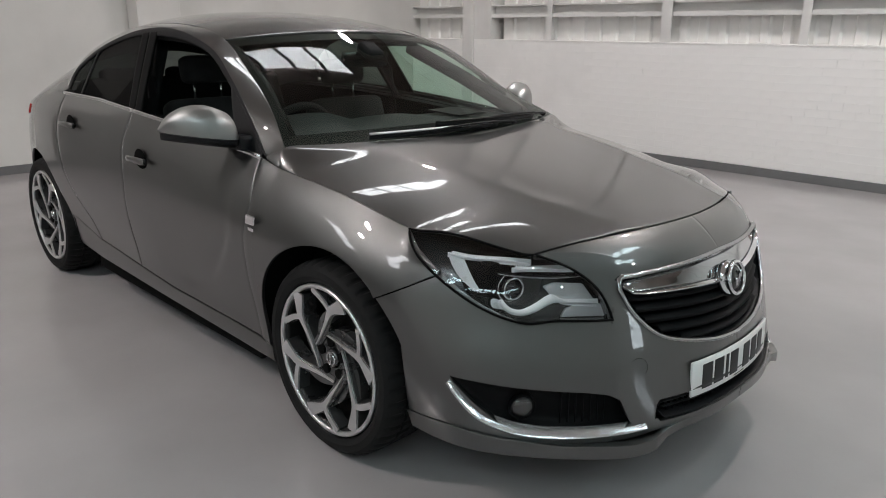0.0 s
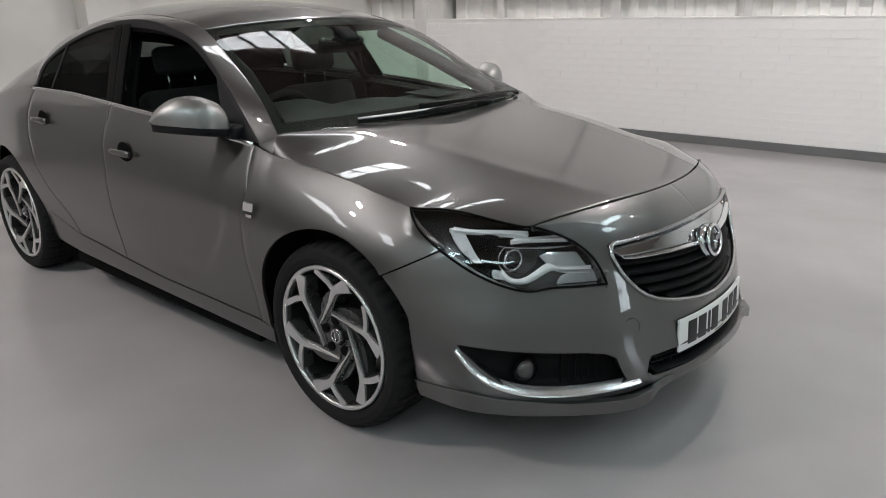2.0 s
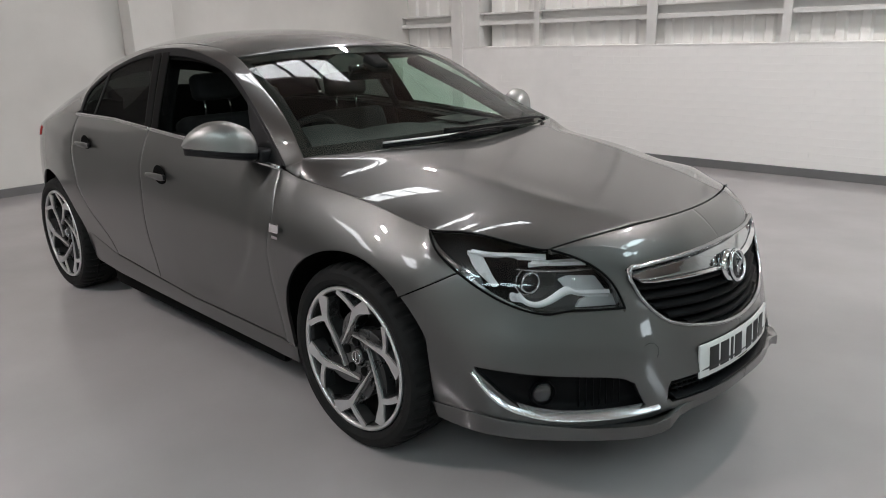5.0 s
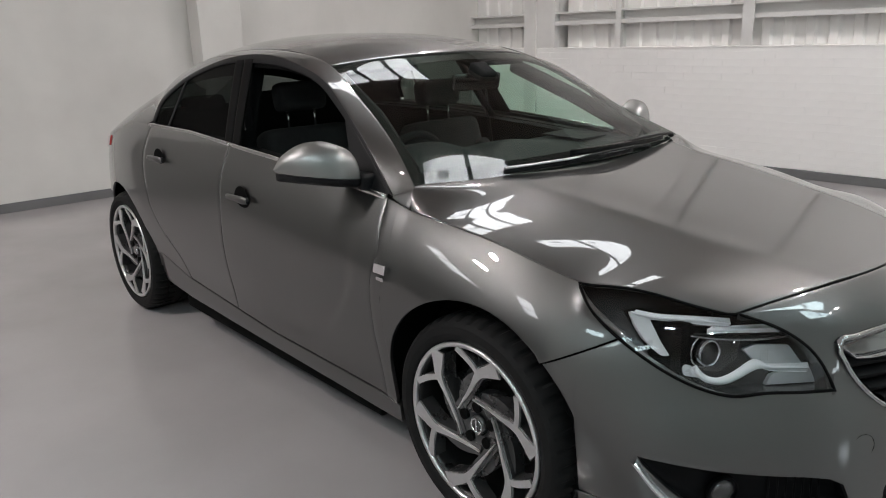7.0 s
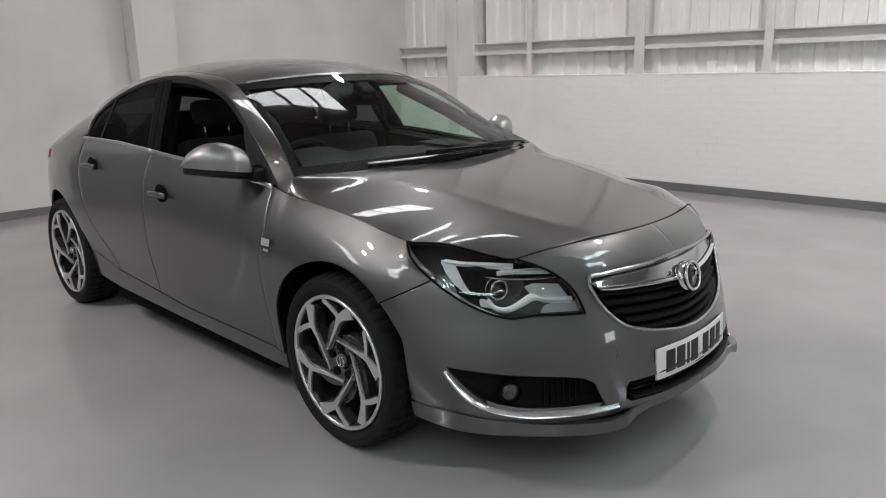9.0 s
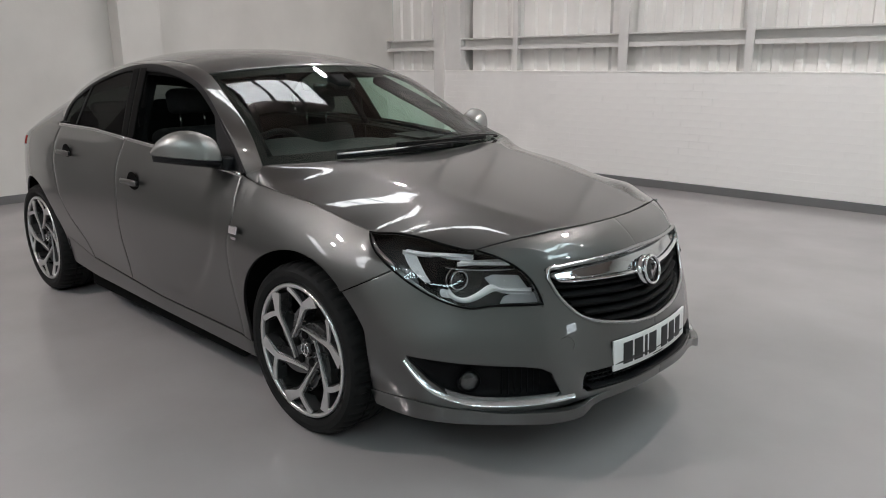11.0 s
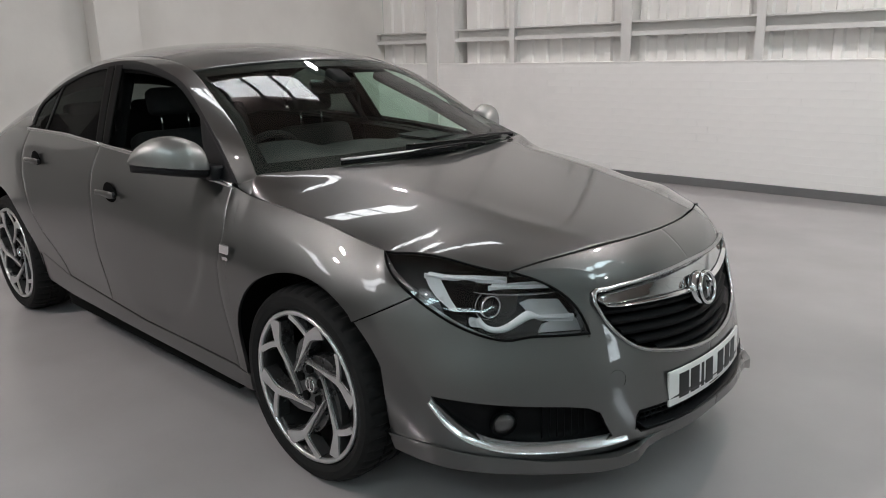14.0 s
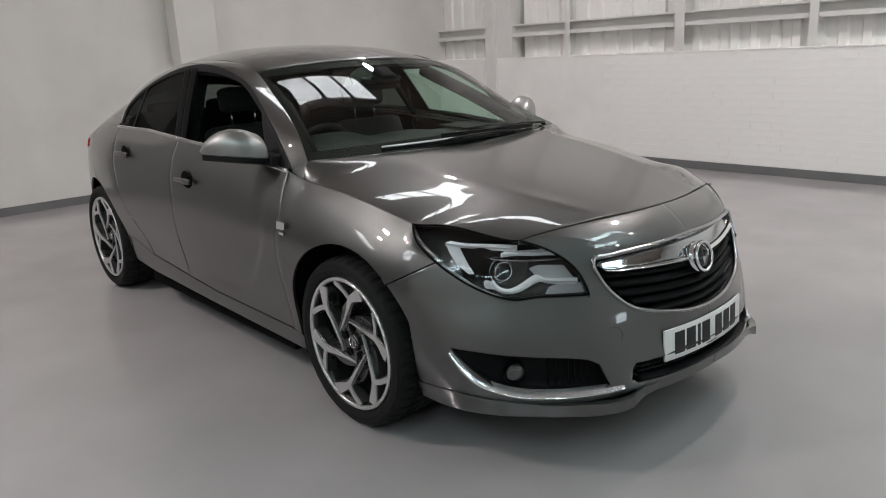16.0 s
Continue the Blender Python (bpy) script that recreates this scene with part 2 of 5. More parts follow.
def clad(x0, x1):
    prof, x = [], x0
    while x < x1:
        for dx, dy in ((0, 0), (0.10, 0), (0.12, 0.032), (0.195, 0.032)):
            prof.append((min(x + dx, x1), Y1 + 0.155 - dy))
        x += 0.215
    vs = [(a, b, z) for a, b in prof for z in (BRICK_TOP - 0.02, HT)]
    fs = [(2 * i, 2 * i + 2, 2 * i + 3, 2 * i + 1) for i in range(len(prof) - 1)]
    cladding = mesh_object("wall_cladding", vs, fs, CLAD_M)
    m_ = cladding.modifiers.new("thick", "SOLIDIFY")
    m_.thickness = 0.004
    tagged(cladding, "off-white ribbed metal sheet cladding", "wall", kind="structure")


clad(X0, SLOT0)
clad(SLOT1, X1)
bm = box_bm(SLOT0 - 0.02, SLOT0, Y1 + 0.10, Y1 + 0.70, BRICK_TOP, HT)
box_bm(SLOT1, SLOT1 + 0.02, Y1 + 0.16, Y1 + 0.70, BRICK_TOP, HT, bm=bm)
box_bm(SLOT0 - 0.02, SLOT1 + 0.02, Y1 + 0.70, Y1 + 0.72, BRICK_TOP, HT, bm=bm)
box_bm(SLOT0 - 0.02, SLOT1 + 0.02, Y1 + 0.225, Y1 + 0.70, BRICK_TOP - 0.02, BRICK_TOP, bm=bm)
tagged(part("wall_slot", bm, STEEL_M), "deep narrow gap between column and cladding", "wall", kind="structure")
ledge = part("wall_ledge", box_bm(X0, X1, Y1 - 0.004, Y1 + 0.225, BRICK_TOP - 0.004, BRICK_TOP + 0.012, bevel=0.003), BRICK_M)
tagged(ledge, "white-painted top ledge of the brick wall", "ledge", kind="structure")

for z in (1.56,):
    bm = box_bm(X0, X1, Y1 + 0.02, Y1 + 0.11, z + 0.115, z + 0.135, bevel=0.002)
    box_bm(X0, X1, Y1 + 0.098, Y1 + 0.112, z + 0.0, z + 0.115, bm=bm)
    box_bm(X0, X1, Y1 + 0.028, Y1 + 0.11, z - 0.012, z, bevel=0.002, bm=bm)
    box_bm(X0, X1, Y1 + 0.018, Y1 + 0.028, z - 0.022, z + 0.024, bevel=0.002, bm=bm)
    r = part("trim_rail", bm, STEEL_M)
    tagged(r, "horizontal white-painted steel sheeting rail", "rail", kind="structure", group="sheeting rails")

for x, w in ((-3.79, 0.075), (-2.25, 0.12), (-0.835, 0.085), (0.66, 0.085), (2.15, 0.08), (3.6, 0.08), (5.1, 0.08), (6.6, 0.08), (8.1, 0.08)):
    bm = box_bm(x - w / 2, x + w / 2, Y1 + 0.0, Y1 + 0.012, BRICK_TOP + 0.012, HT, bevel=0.002)
    box_bm(x - 0.006, x + 0.006, Y1 + 0.012, Y1 + 0.1, BRICK_TOP + 0.012, HT, bm=bm)
    r = part("trim_post", bm, STEEL_M)
    tagged(r, "upright white-painted steel post before the cladding", "post", kind="structure", group="cladding posts")

col = part("column_north", box_bm(-5.20, -5.01, Y1 - 0.03, Y1 + 0.02, 0, HT, bevel=0.008), STEEL_M)
tagged(col, "white-painted steel column against the brick wall", "column", kind="structure")
col = part("column_plate", box_bm(-5.01, -4.725, Y1 + 0.002, Y1 + 0.1, BRICK_TOP + 0.012, HT, bevel=0.006), STEEL_M)
tagged(col, "white-painted steel plate beside the column", "column", kind="structure")
col = part("column_west", box_bm(X0, X0 + 0.25, 1.13, 1.60, 0, HT, bevel=0.01), WALL_M)
tagged(col, "square white-plastered pillar on the wall", "column", kind="structure")

ceiling = part("ceiling", box_bm(X0 - 0.3, X1 + 0.3, Y0 - 0.3, Y1 + 0.4, HT, HT + 0.2), CEIL_M)
tagged(ceiling, "grey metal sheet roof of the hall", "ceiling", kind="structure")

# rooflights in the roof: framed panels of translucent sheet that glow with daylight
def rooflight(cx, cy, sx, sy, bars=3, mat=ROOFLIGHT, turn=0):
    t = part("rooflight", box_bm(-sx / 2, sx / 2, -sy / 2, sy / 2, -0.03, -0.01), mat)
    t.matrix_basis = pose(cx, cy, HT, 0, 0, turn)
    tagged(t, "daylight panel in the metal roof with dark bars", "rooflight", kind="structure", group="rooflights")
    for i in range(bars + 1):
        y = -sy / 2 + sy * i / bars
        part("glazing_bar", box_bm(-sx / 2 - 0.05, sx / 2 + 0.05, y - 0.03, y + 0.03, -0.09, -0.03, bevel=0.004), BEAM_M, t)


def bay_lamp(cx, cy, watts, tint=(1.0, 0.915, 0.905)):
    bm = cylinder_bm(0.22, 0.10, 0.20, pose(cx, cy, HT - 0.32), 32)
    t = part("bay_lamp", bm, BEAM_M, None, smooth=True)
    tagged(t, "round dark metal high-bay lamp hanging from the roof", "lamp", group="bay lamps")
    part("diffuser", cylinder_bm(0.10, 0.10, 0.012, pose(cx, cy, HT - 0.427), 32), LAMP_GLOW, t, "glowing white diffuser")
    part("hanger", cylinder_bm(0.01, 0.01, 0.24, pose(cx, cy, HT - 0.12), 10), BEAM_M, t)
    d = bpy.data.lights.new("bay_lamp", "AREA")
    d.shape, d.size, d.energy, d.color = "DISK", 0.20, watts, tint
    new("bay_light", d).matrix_world = pose(cx, cy, HT - 0.44)


rooflight(-3.15, 1.73, 0.50, 1.8, 3)
rooflight(-1.52, 2.0, 0.45, 1.5, 2, turn=-20)
rooflight(2.9, 1.75, 0.70, 2.2, 3, ROOFLIGHT_COOL)
rooflight(5.6, 1.65, 1.0, 2.1, 3, ROOFLIGHT_COOL)
for x in (-4.9, -1.9):
    rooflight(x, -6.9, 0.6, 2.0, 2)
# unseen row, added as cool fill for the headlamps and bumper corner
for x in (1.3, 3.6, 5.9):
    rooflight(x, -6.6, 0.9, 2.4, 3, ROOFLIGHT_COOL)
bay_lamp(-3.65, 3.12, 40)
bay_lamp(0.9, 2.95, 74)
bay_lamp(3.6, 3.0, 14)
bay_lamp(6.4, 2.6, 16, (0.84, 1.0, 0.99))
bay_lamp(-2.35, -4.2, 100)
bay_lamp(-2.9, -5.0, 50)
# unseen cool lamp, added to brighten the car's front corner
bay_lamp(2.4, -4.8, 14, (0.88, 0.97, 1.0))
bay_lamp(-3.0, -1.8, 10)
# two more unseen lamps, tinted and added to cool the nose's colour
bay_lamp(3.4, -2.2, 8, (0.66, 0.94, 1.0))
bay_lamp(6.2, -2.5, 15, (0.62, 0.94, 1.0))

# ---- the car's surfaces: x forward from the front axle, w outward from the centre line, z up ----
def cubic(xs, ys):
    """A natural cubic spline through the knots, for columns of values."""
    xs, ys = np.array(xs, float), np.array(ys, float)
    flat = ys.ndim == 1
    ys = ys.reshape(len(xs), -1)
    n, h = len(xs), np.diff(xs)
    a, b = np.eye(n), np.zeros_like(ys)
    for i in range(1, n - 1):
        a[i, i - 1 : i + 2] = h[i - 1], 2 * (h[i - 1] + h[i]), h[i]
        b[i] = 6 * ((ys[i + 1] - ys[i]) / h[i] - (ys[i] - ys[i - 1]) / h[i - 1])
    m = np.linalg.solve(a, b)

    def f(x):
        x = np.asarray(x, float)
        q = np.clip(x, xs[0], xs[-1])
        i = np.clip(np.searchsorted(xs, q) - 1, 0, n - 2)
        d, u, v = h[i][..., None], (xs[i + 1] - q)[..., None], (q - xs[i])[..., None]
        y = (m[i] * u**3 + m[i + 1] * v**3) / (6 * d) + (ys[i] / d - m[i] * d / 6) * u + (ys[i + 1] / d - m[i + 1] * d / 6) * v
        return y[..., 0] if flat else y

    return f


def curve3(points):
    """A smooth curve through points, run through by 0 to 1 along its length."""
    p = np.array(points, float)
    t = np.r_[0, np.cumsum(np.linalg.norm(np.diff(p, axis=0), axis=1))]
    return cubic(t / t[-1], p)


def linear(xs, ys):
    return lambda x: np.interp(x, xs, ys)


# outline in plan at mid height, from the tail round the side to the nose
PLAN = [(-3.84, 0), (-3.80, 0.30), (-3.665, 0.555), (-3.47, 0.690), (-3.17, 0.812), (-2.7, 0.903), (-2.0, 0.918), (-1.3, 0.918), (-0.6, 0.917), (0.0, 0.912),
        (0.25, 0.885), (0.457, 0.818), (0.60, 0.735), (0.72, 0.625), (0.83, 0.481), (0.905, 0.30), (0.943, 0.14), (0.953, 0)]
_p = np.array(PLAN)
_arc = np.r_[0, np.cumsum(np.linalg.norm(np.diff(_p, axis=0), axis=1))]
_plan = cubic(_arc, _p)
S_END = _arc[-1]
_ss = np.linspace(0, S_END, 3000)
_pp = _plan(_ss)


def s_x(x):
    """Along the outline, where the side stands at x."""
    k = _pp[:, 1] > 0.45
    return np.interp(x, _pp[k, 0], _ss[k])


def s_w(w):
    """Along the outline, where the front stands at half width w."""
    k = (_pp[:, 0] > 0.1)
    return np.interp(-np.asarray(w, float), -_pp[k, 1], _ss[k])


# how far the skin stands out of that outline, by height, at stations along it
ZK = [0.14, 0.22, 0.30, 0.42, 0.52, 0.60, 0.70, 0.80, 0.90, 1.00, 1.10]
STATIONS = [
    (0.0, [-0.10, -0.05, -0.01, 0.01, 0.01, 0.0, -0.02, -0.03, -0.03, -0.05, -0.12]),
    (s_x(-3.55), [-0.12, -0.07, -0.04, -0.01, 0.0, 0.0, -0.01, -0.022, -0.038, -0.07, -0.14]),
    (s_x(-2.7), [-0.10, -0.07, -0.05, -0.03, -0.01, 0.0, 0.003, 0.0, -0.012, -0.045, -0.115]),
    (s_x(-2.1), [-0.085, -0.065, -0.055, -0.042, -0.02, -0.006, 0.0, -0.003, -0.016, -0.055, -0.13]),
    (s_x(-1.3), [-0.075, -0.058, -0.05, -0.03, -0.012, -0.003, 0.0, -0.004, -0.02, -0.068, -0.14]),
    (s_x(-0.3), [-0.07, -0.055, -0.048, -0.030, -0.012, -0.003, -0.003, -0.028, -0.080, -0.160, -0.28]),
    (s_x(0.03), [-0.075, -0.058, -0.042, -0.022, -0.006, 0.001, -0.009, -0.056, -0.130, -0.22, -0.33]),
    (s_x(0.30), [-0.085, -0.06, -0.032, -0.008, 0.004, 0.004, -0.020, -0.085, -0.18, -0.29, -0.42]),
    (s_x(0.55), [0.0, 0.01, 0.028, 0.038, 0.025, 0.0, -0.03, -0.10, -0.22, -0.36, -0.5]),
    (s_w(0.50), [0.045, 0.055, 0.055, 0.045, 0.025, 0.0, -0.03, -0.09, -0.22, -0.36, -0.5]),
    (s_w(0.30), [0.05, 0.07, 0.07, 0.045, 0.025, 0.0, -0.035, -0.10, -0.22, -0.36, -0.5]),
    (S_END, [0.03, 0.06, 0.065, 0.04, 0.022, 0.0, -0.035, -0.115, -0.22, -0.36, -0.5]),
]
_dz = [cubic(ZK, d) for _, d in STATIONS]
_sk = np.array([float(s) for s, _ in STATIONS])


def skin(s, z):
    """The lower body's skin: points (x, w, z) for outline places and heights."""
    s, z = np.broadcast_arrays(np.asarray(s, float), np.asarray(z, float))
    c = _plan(s)
    t = (_plan(np.clip(s + 0.004, 0, S_END)) - _plan(np.clip(s - 0.004, 0, S_END)))
    t = t / np.linalg.norm(t, axis=-1, keepdims=True)
    nrm = np.stack([t[..., 1] * -1, t[..., 0]], -1)
    all_d = np.stack([f(z) for f in _dz], 0)
    i = np.clip(np.searchsorted(_sk, s) - 1, 0, len(_sk) - 2)
    f = np.clip((s - _sk[i]) / (_sk[i + 1] - _sk[i]), 0, 1)
    # smooth blend between the stations
    im, ip = np.clip(i - 1, 0, len(_sk) - 1), np.clip(i + 2, 0, len(_sk) - 1)
    take = lambda k: np.take_along_axis(all_d, k[None], 0)[0]
    d0, d1 = take(i), take(i + 1)
    h = _sk[i + 1] - _sk[i]
    m0 = (d1 - take(im)) / np.maximum(_sk[i + 1] - _sk[im], 1e-6) * h
    m1 = (take(ip) - d0) / np.maximum(_sk[ip] - _sk[i], 1e-6) * h
    d = d0 * (1 + 2 * f) * (1 - f) ** 2 + m0 * f * (1 - f) ** 2 + d1 * f * f * (3 - 2 * f) + m1 * f * f * (f - 1)
    xy = c + nrm * d[..., None]
    return np.stack([xy[..., 0], np.maximum(xy[..., 1], 0), z], -1)


BELT = linear([-3.9, -3.4, -2.95, -2.55, -1.89, -1.49, -1.17, -0.8, -0.435, -0.3], [0.900, 0.925, 0.988, 1.066, 1.060, 1.041, 1.021, 0.991, 0.955, 0.94])
_frame_arc = cubic([-2.33, -2.23, -2.15, -2.06, -1.96, -1.85, -1.74, -1.62, -1.51, -1.32, -1.125, -0.99, -0.83, -0.68, -0.534, -0.435],
                   [1.193, 1.254, 1.290, 1.321, 1.348, 1.371, 1.386, 1.395, 1.397, 1.381, 1.342, 1.301, 1.217, 1.128, 1.032, 0.960])
_frame_end = linear([-2.372, -2.368, -2.362, -2.350, -2.33], [1.070, 1.115, 1.150, 1.173, 1.193])


def _frame(x):
    """Height of the upper edge of the side windows: a smooth arc with a steep rear end."""
    x = np.asarray(x, float)
    return np.where(x > -2.33, _frame_arc(x), _frame_end(x))


def belt_w(x):
    x = np.asarray(x, float)
    return skin(s_x(x), BELT(x))[..., 1]


def pane_w(x, z):
    """Half width of the side windows' surface."""
    h = np.maximum(z - BELT(x), 0)
    return belt_w(x) - 0.012 - 0.45 * h - 0.13 * h * h


# ---- meshes for the car ----
MIDDLE = np.array([-1.4, 0, 0.6])


def grid_faces(m, n):
    return [(i * n + j, i * n + j + 1, (i + 1) * n + j + 1, (i + 1) * n + j) for i in range(m - 1) for j in range(n - 1)]


def sheet(name, grids, mat, parent, side=-1, thick=0.012, label="", outward=None, weld=True):
    """A panel from one or more grids of (x, w, z); side -1 is the car's right, 1 its left."""
    bm = bmesh.new()
    for g in grids if isinstance(grids, list) else [grids]:
        g = np.array(g, float)
        m, n = g.shape[:2]
        vs = [bm.verts.new((p[0], side * p[1], p[2])) for p in g.reshape(-1, 3)]
        for f in grid_faces(m, n):
            try:
                bm.faces.new([vs[k] for k in f])
            except ValueError:
                pass
    if weld:
        bmesh.ops.remove_doubles(bm, verts=bm.verts[:], dist=0.0004)
    bmesh.ops.dissolve_degenerate(bm, dist=0.0003, edges=bm.edges[:])
    bmesh.ops.recalc_face_normals(bm, faces=bm.faces[:])
    c = Vector(outward) if outward else Vector((MIDDLE[0], 0, MIDDLE[2]))
    score = sum((f.normal.dot(f.calc_center_median() - c)) * f.calc_area() for f in bm.faces)
    if score < 0:
        bmesh.ops.reverse_faces(bm, faces=bm.faces[:])
    ob = part(name, bm, mat, parent, label, smooth=True)
    if thick:
        s = ob.modifiers.new("thick", "SOLIDIFY")
        s.thickness, s.offset = thick, -1
        s.use_even_offset = False
        b = ob.modifiers.new("edge", "BEVEL")
        b.width, b.segments, b.limit_method, b.angle_limit = 0.0015, 2, "ANGLE", radians(50)
    return ob


def both(name, grids, mat, parent, **k):
    return [sheet(name, grids, mat, parent, side=s, **k) for s in (-1, 1)]


def columns(s, lo, hi, n):
    """A grid on the skin: columns at outline places s, from heights lo to hi."""
    s, lo, hi = np.broadcast_arrays(np.asarray(s, float), lo, hi)
    v = np.linspace(0, 1, n)
    return skin(s[:, None] + 0 * v, lo[:, None] + (hi - lo)[:, None] * v)


def crossing(edge, centre, nu, nv, power=2.2, bow=2.0, extra=None, u0=0, u1=1):
    """A patch across the car between an edge curve (x, w, z) and a centre curve (x, 0, z), both halves at once."""
    u = np.linspace(u0, u1, nu)
    v = np.linspace(-1, 1, nv)
    v = np.sin(v * np.pi / 2) * 0.5 + v * 0.5
    e, c = curve3(edge)(u), curve3(centre)(u)
    a = np.abs(v)[None]
    if callable(power):
        power = power(u)[:, None]
    x = c[:, :1] + (e[:, :1] - c[:, :1]) * a**bow
    y = e[:, 1:2] * v[None]
    z = e[:, 2:] + (c[:, 2:] - e[:, 2:]) * (1 - a**power)
    if extra is not None:
        z = z + extra(u[:, None], v[None])
    return np.stack([x, y + 0 * x, z], -1)


def tube(name, path, radii, mat, parent, side=-1, n=10, label="", closed=False):
    """A round or oval bar along a path of (x, w, z)."""
    p = np.array(path, float)
    p[:, 1] *= side
    k = len(p)
    ra, rb = (radii, radii) if np.isscalar(radii) else radii
    ra, rb = np.broadcast_to(ra, k), np.broadcast_to(rb, k)
    t = np.gradient(p, axis=0)
    if closed:
        t = np.roll(p, -1, 0) - np.roll(p, 1, 0)
    t /= np.linalg.norm(t, axis=1, keepdims=True)
    up = np.array([0, 0, 1.0])
    a = np.cross(t, up)
    a /= np.maximum(np.linalg.norm(a, axis=1, keepdims=True), 1e-6)
    b = np.cross(a, t)
    th = np.linspace(0, 2 * np.pi, n, endpoint=False)
    g = p[:, None] + a[:, None] * (ra[:, None] * np.cos(th))[..., None] + b[:, None] * (rb[:, None] * np.sin(th))[..., None]
    vs = g.reshape(-1, 3)
    fs = [(i * n + j, i * n + (j + 1) % n, ((i + 1) % k) * n + (j + 1) % n, ((i + 1) % k) * n + j) for i in range(k if closed else k - 1) for j in range(n)]
    if not closed:
        fs += [tuple(range(n)), tuple(range((k - 1) * n, k * n))]
    ob = mesh_object(name, vs, fs, mat, parent, label, smooth=True)
    bm = bmesh.new()
    bm.from_mesh(ob.data)
    bmesh.ops.recalc_face_normals(bm, faces=bm.faces[:])
    bm.to_mesh(ob.data)
    bm.free()
    return ob

# ---- the car ----
car = new("car")
tagged(car, "glossy grey-green metallic saloon car parked on the floor", "car")

AX_F, AX_R, AXLE_Z = 0.0, -2.737, 0.338
ARCH = 0.384
ARCH_FX, ARCH_RX = 0.004, -2.735
SILL_TOP = linear([-2.3, -1.99, -1.16, -0.45, -0.365], [0.42, 0.345, 0.292, 0.285, 0.27])
GAP = 0.0028


def arch_z(x, cx):
    return AXLE_Z + 0.01 + np.sqrt(np.maximum(ARCH**2 - (x - cx) ** 2, 0))


def arch_x(z, cx, sign):
    return cx + sign * np.sqrt(np.maximum(ARCH**2 - (z - AXLE_Z - 0.01) ** 2, 0))


# the bonnet's edge, from its rear corner past the headlamp's tip to the nose
BON_EDGE = [(-0.332, 0.813, 0.931), (-0.17, 0.805, 0.914), (0.03, 0.794, 0.887), (0.16, 0.784, 0.859), (0.27, 0.768, 0.834), (0.30, 0.763, 0.8305), (0.37, 0.742, 0.834), (0.46, 0.705, 0.829), (0.55, 0.657, 0.806), (0.627, 0.612, 0.789)]
BON_MID = [(-0.215, 0, 1.000), (0.05, 0, 0.964), (0.32, 0, 0.918), (0.58, 0, 0.869), (0.785, 0, 0.828)]


def BON_POWER(u):
    return 3.8 + 45 * np.exp(-u / 0.035)


def bonnet_form(u, v):
    a = np.abs(v)
    r = 0.62 - 0.12 * u
    return 0.007 * np.exp(-(((a - r) / 0.10) ** 2)) * np.clip(1.6 - 1.2 * u, 0, 1) * np.clip(u / 0.2, 0, 1) - 0.004 * np.exp(-((a / 0.3) ** 2)) * (1 - u)


def bonnet_grid(nu, nv):
    g = crossing(BON_EDGE, BON_MID, nu, nv, power=BON_POWER, extra=bonnet_form)
    a = np.abs(g[..., 1]) / np.abs(g[:, :1, 1])
    u = np.linspace(0, 1, nu)[:, None]
    g[..., 0] -= 1.2 * a**10 * (1 - a) * (1 - u) ** 8
    return g


bonnet = sheet("bonnet", bonnet_grid(64, 141), PAINT, car, side=1, label="grey-green bonnet with soft creases")

_bon_e = curve3(BON_EDGE)
_bq = _bon_e(np.linspace(0, 1, 400))


def bon_edge_z(x):
    return np.interp(x, _bq[:, 0], _bq[:, 2])


def bon_edge_w(x):
    return np.interp(x, _bq[:, 0], _bq[:, 1])


# ---- front wing ----
HL_LOW = [(0.286, 0.765, 0.826), (0.36, 0.812, 0.785), (0.457, 0.815, 0.730), (0.56, 0.772, 0.664), (0.65, 0.705, 0.620), (0.69, 0.665, 0.613), (0.715, 0.64, 0.619), (0.76, 0.585, 0.619), (0.832, 0.487, 0.616)]
SEAM = linear([0.25, 0.457], [0.623, 0.727])
WING_X0 = linear([0.25, 0.318, 0.7, 0.8, 0.968], [-0.425, -0.431, -0.428, -0.405, -0.445])


def wing_grid():
    # columns lean with the door's edge at the rear and with the lamp's edge at the front
    out = []
    xs = np.r_[np.linspace(-0.428, arch_x(0.30, ARCH_FX, -1), 3), ARCH_FX - ARCH * np.cos(np.linspace(0.1, 2.38, 50)), np.linspace(0.262, 0.452, 12)]
    xs = np.unique(xs.round(4))
    v = np.linspace(0, 1, 34)
    hl = np.array(HL_LOW)
    for x in xs:
        if x < arch_x(0.30, ARCH_FX, -1):
            lo = float(SILL_TOP(x))
        elif x < 0.252:
            lo = max(float(arch_z(x, ARCH_FX)), 0.27)
        else:
            lo = max(float(SEAM(x)) + GAP, 0)
        if x < 0.286:
            hi, w_top = float(bon_edge_z(x)), float(bon_edge_w(x))
            if x < -0.332:
                f = min(1, (-0.332 - x) / 0.09)
                hi = hi + 0.022 * f
                w_top = w_top * (1 - f) + f * (float(skin(s_x(x), hi)[1]) + 0.004)
        else:
            hi = float(np.interp(x, hl[:, 0], hl[:, 2]))
            w_top = float(np.interp(x, hl[:, 0], hl[:, 1]))
        z = lo + (hi - lo) * v
        col = skin(np.full_like(z, s_x(x)), z)
        # lean the rear end of the panel
        rear = np.clip((-0.2 - x) / 0.228, 0, 1)
        col[:, 0] += rear * (WING_X0(z) + 0.428)
        # meet the bonnet's edge
        off = w_top - 0.004 - col[-1, 1]
        xoff = (x - col[-1, 0]) * (1 if rear == 0 else 0)
        col[:, 1] += off * v**6
        col[:, 0] += xoff * v**6
        out.append(col)
    return np.array(out)


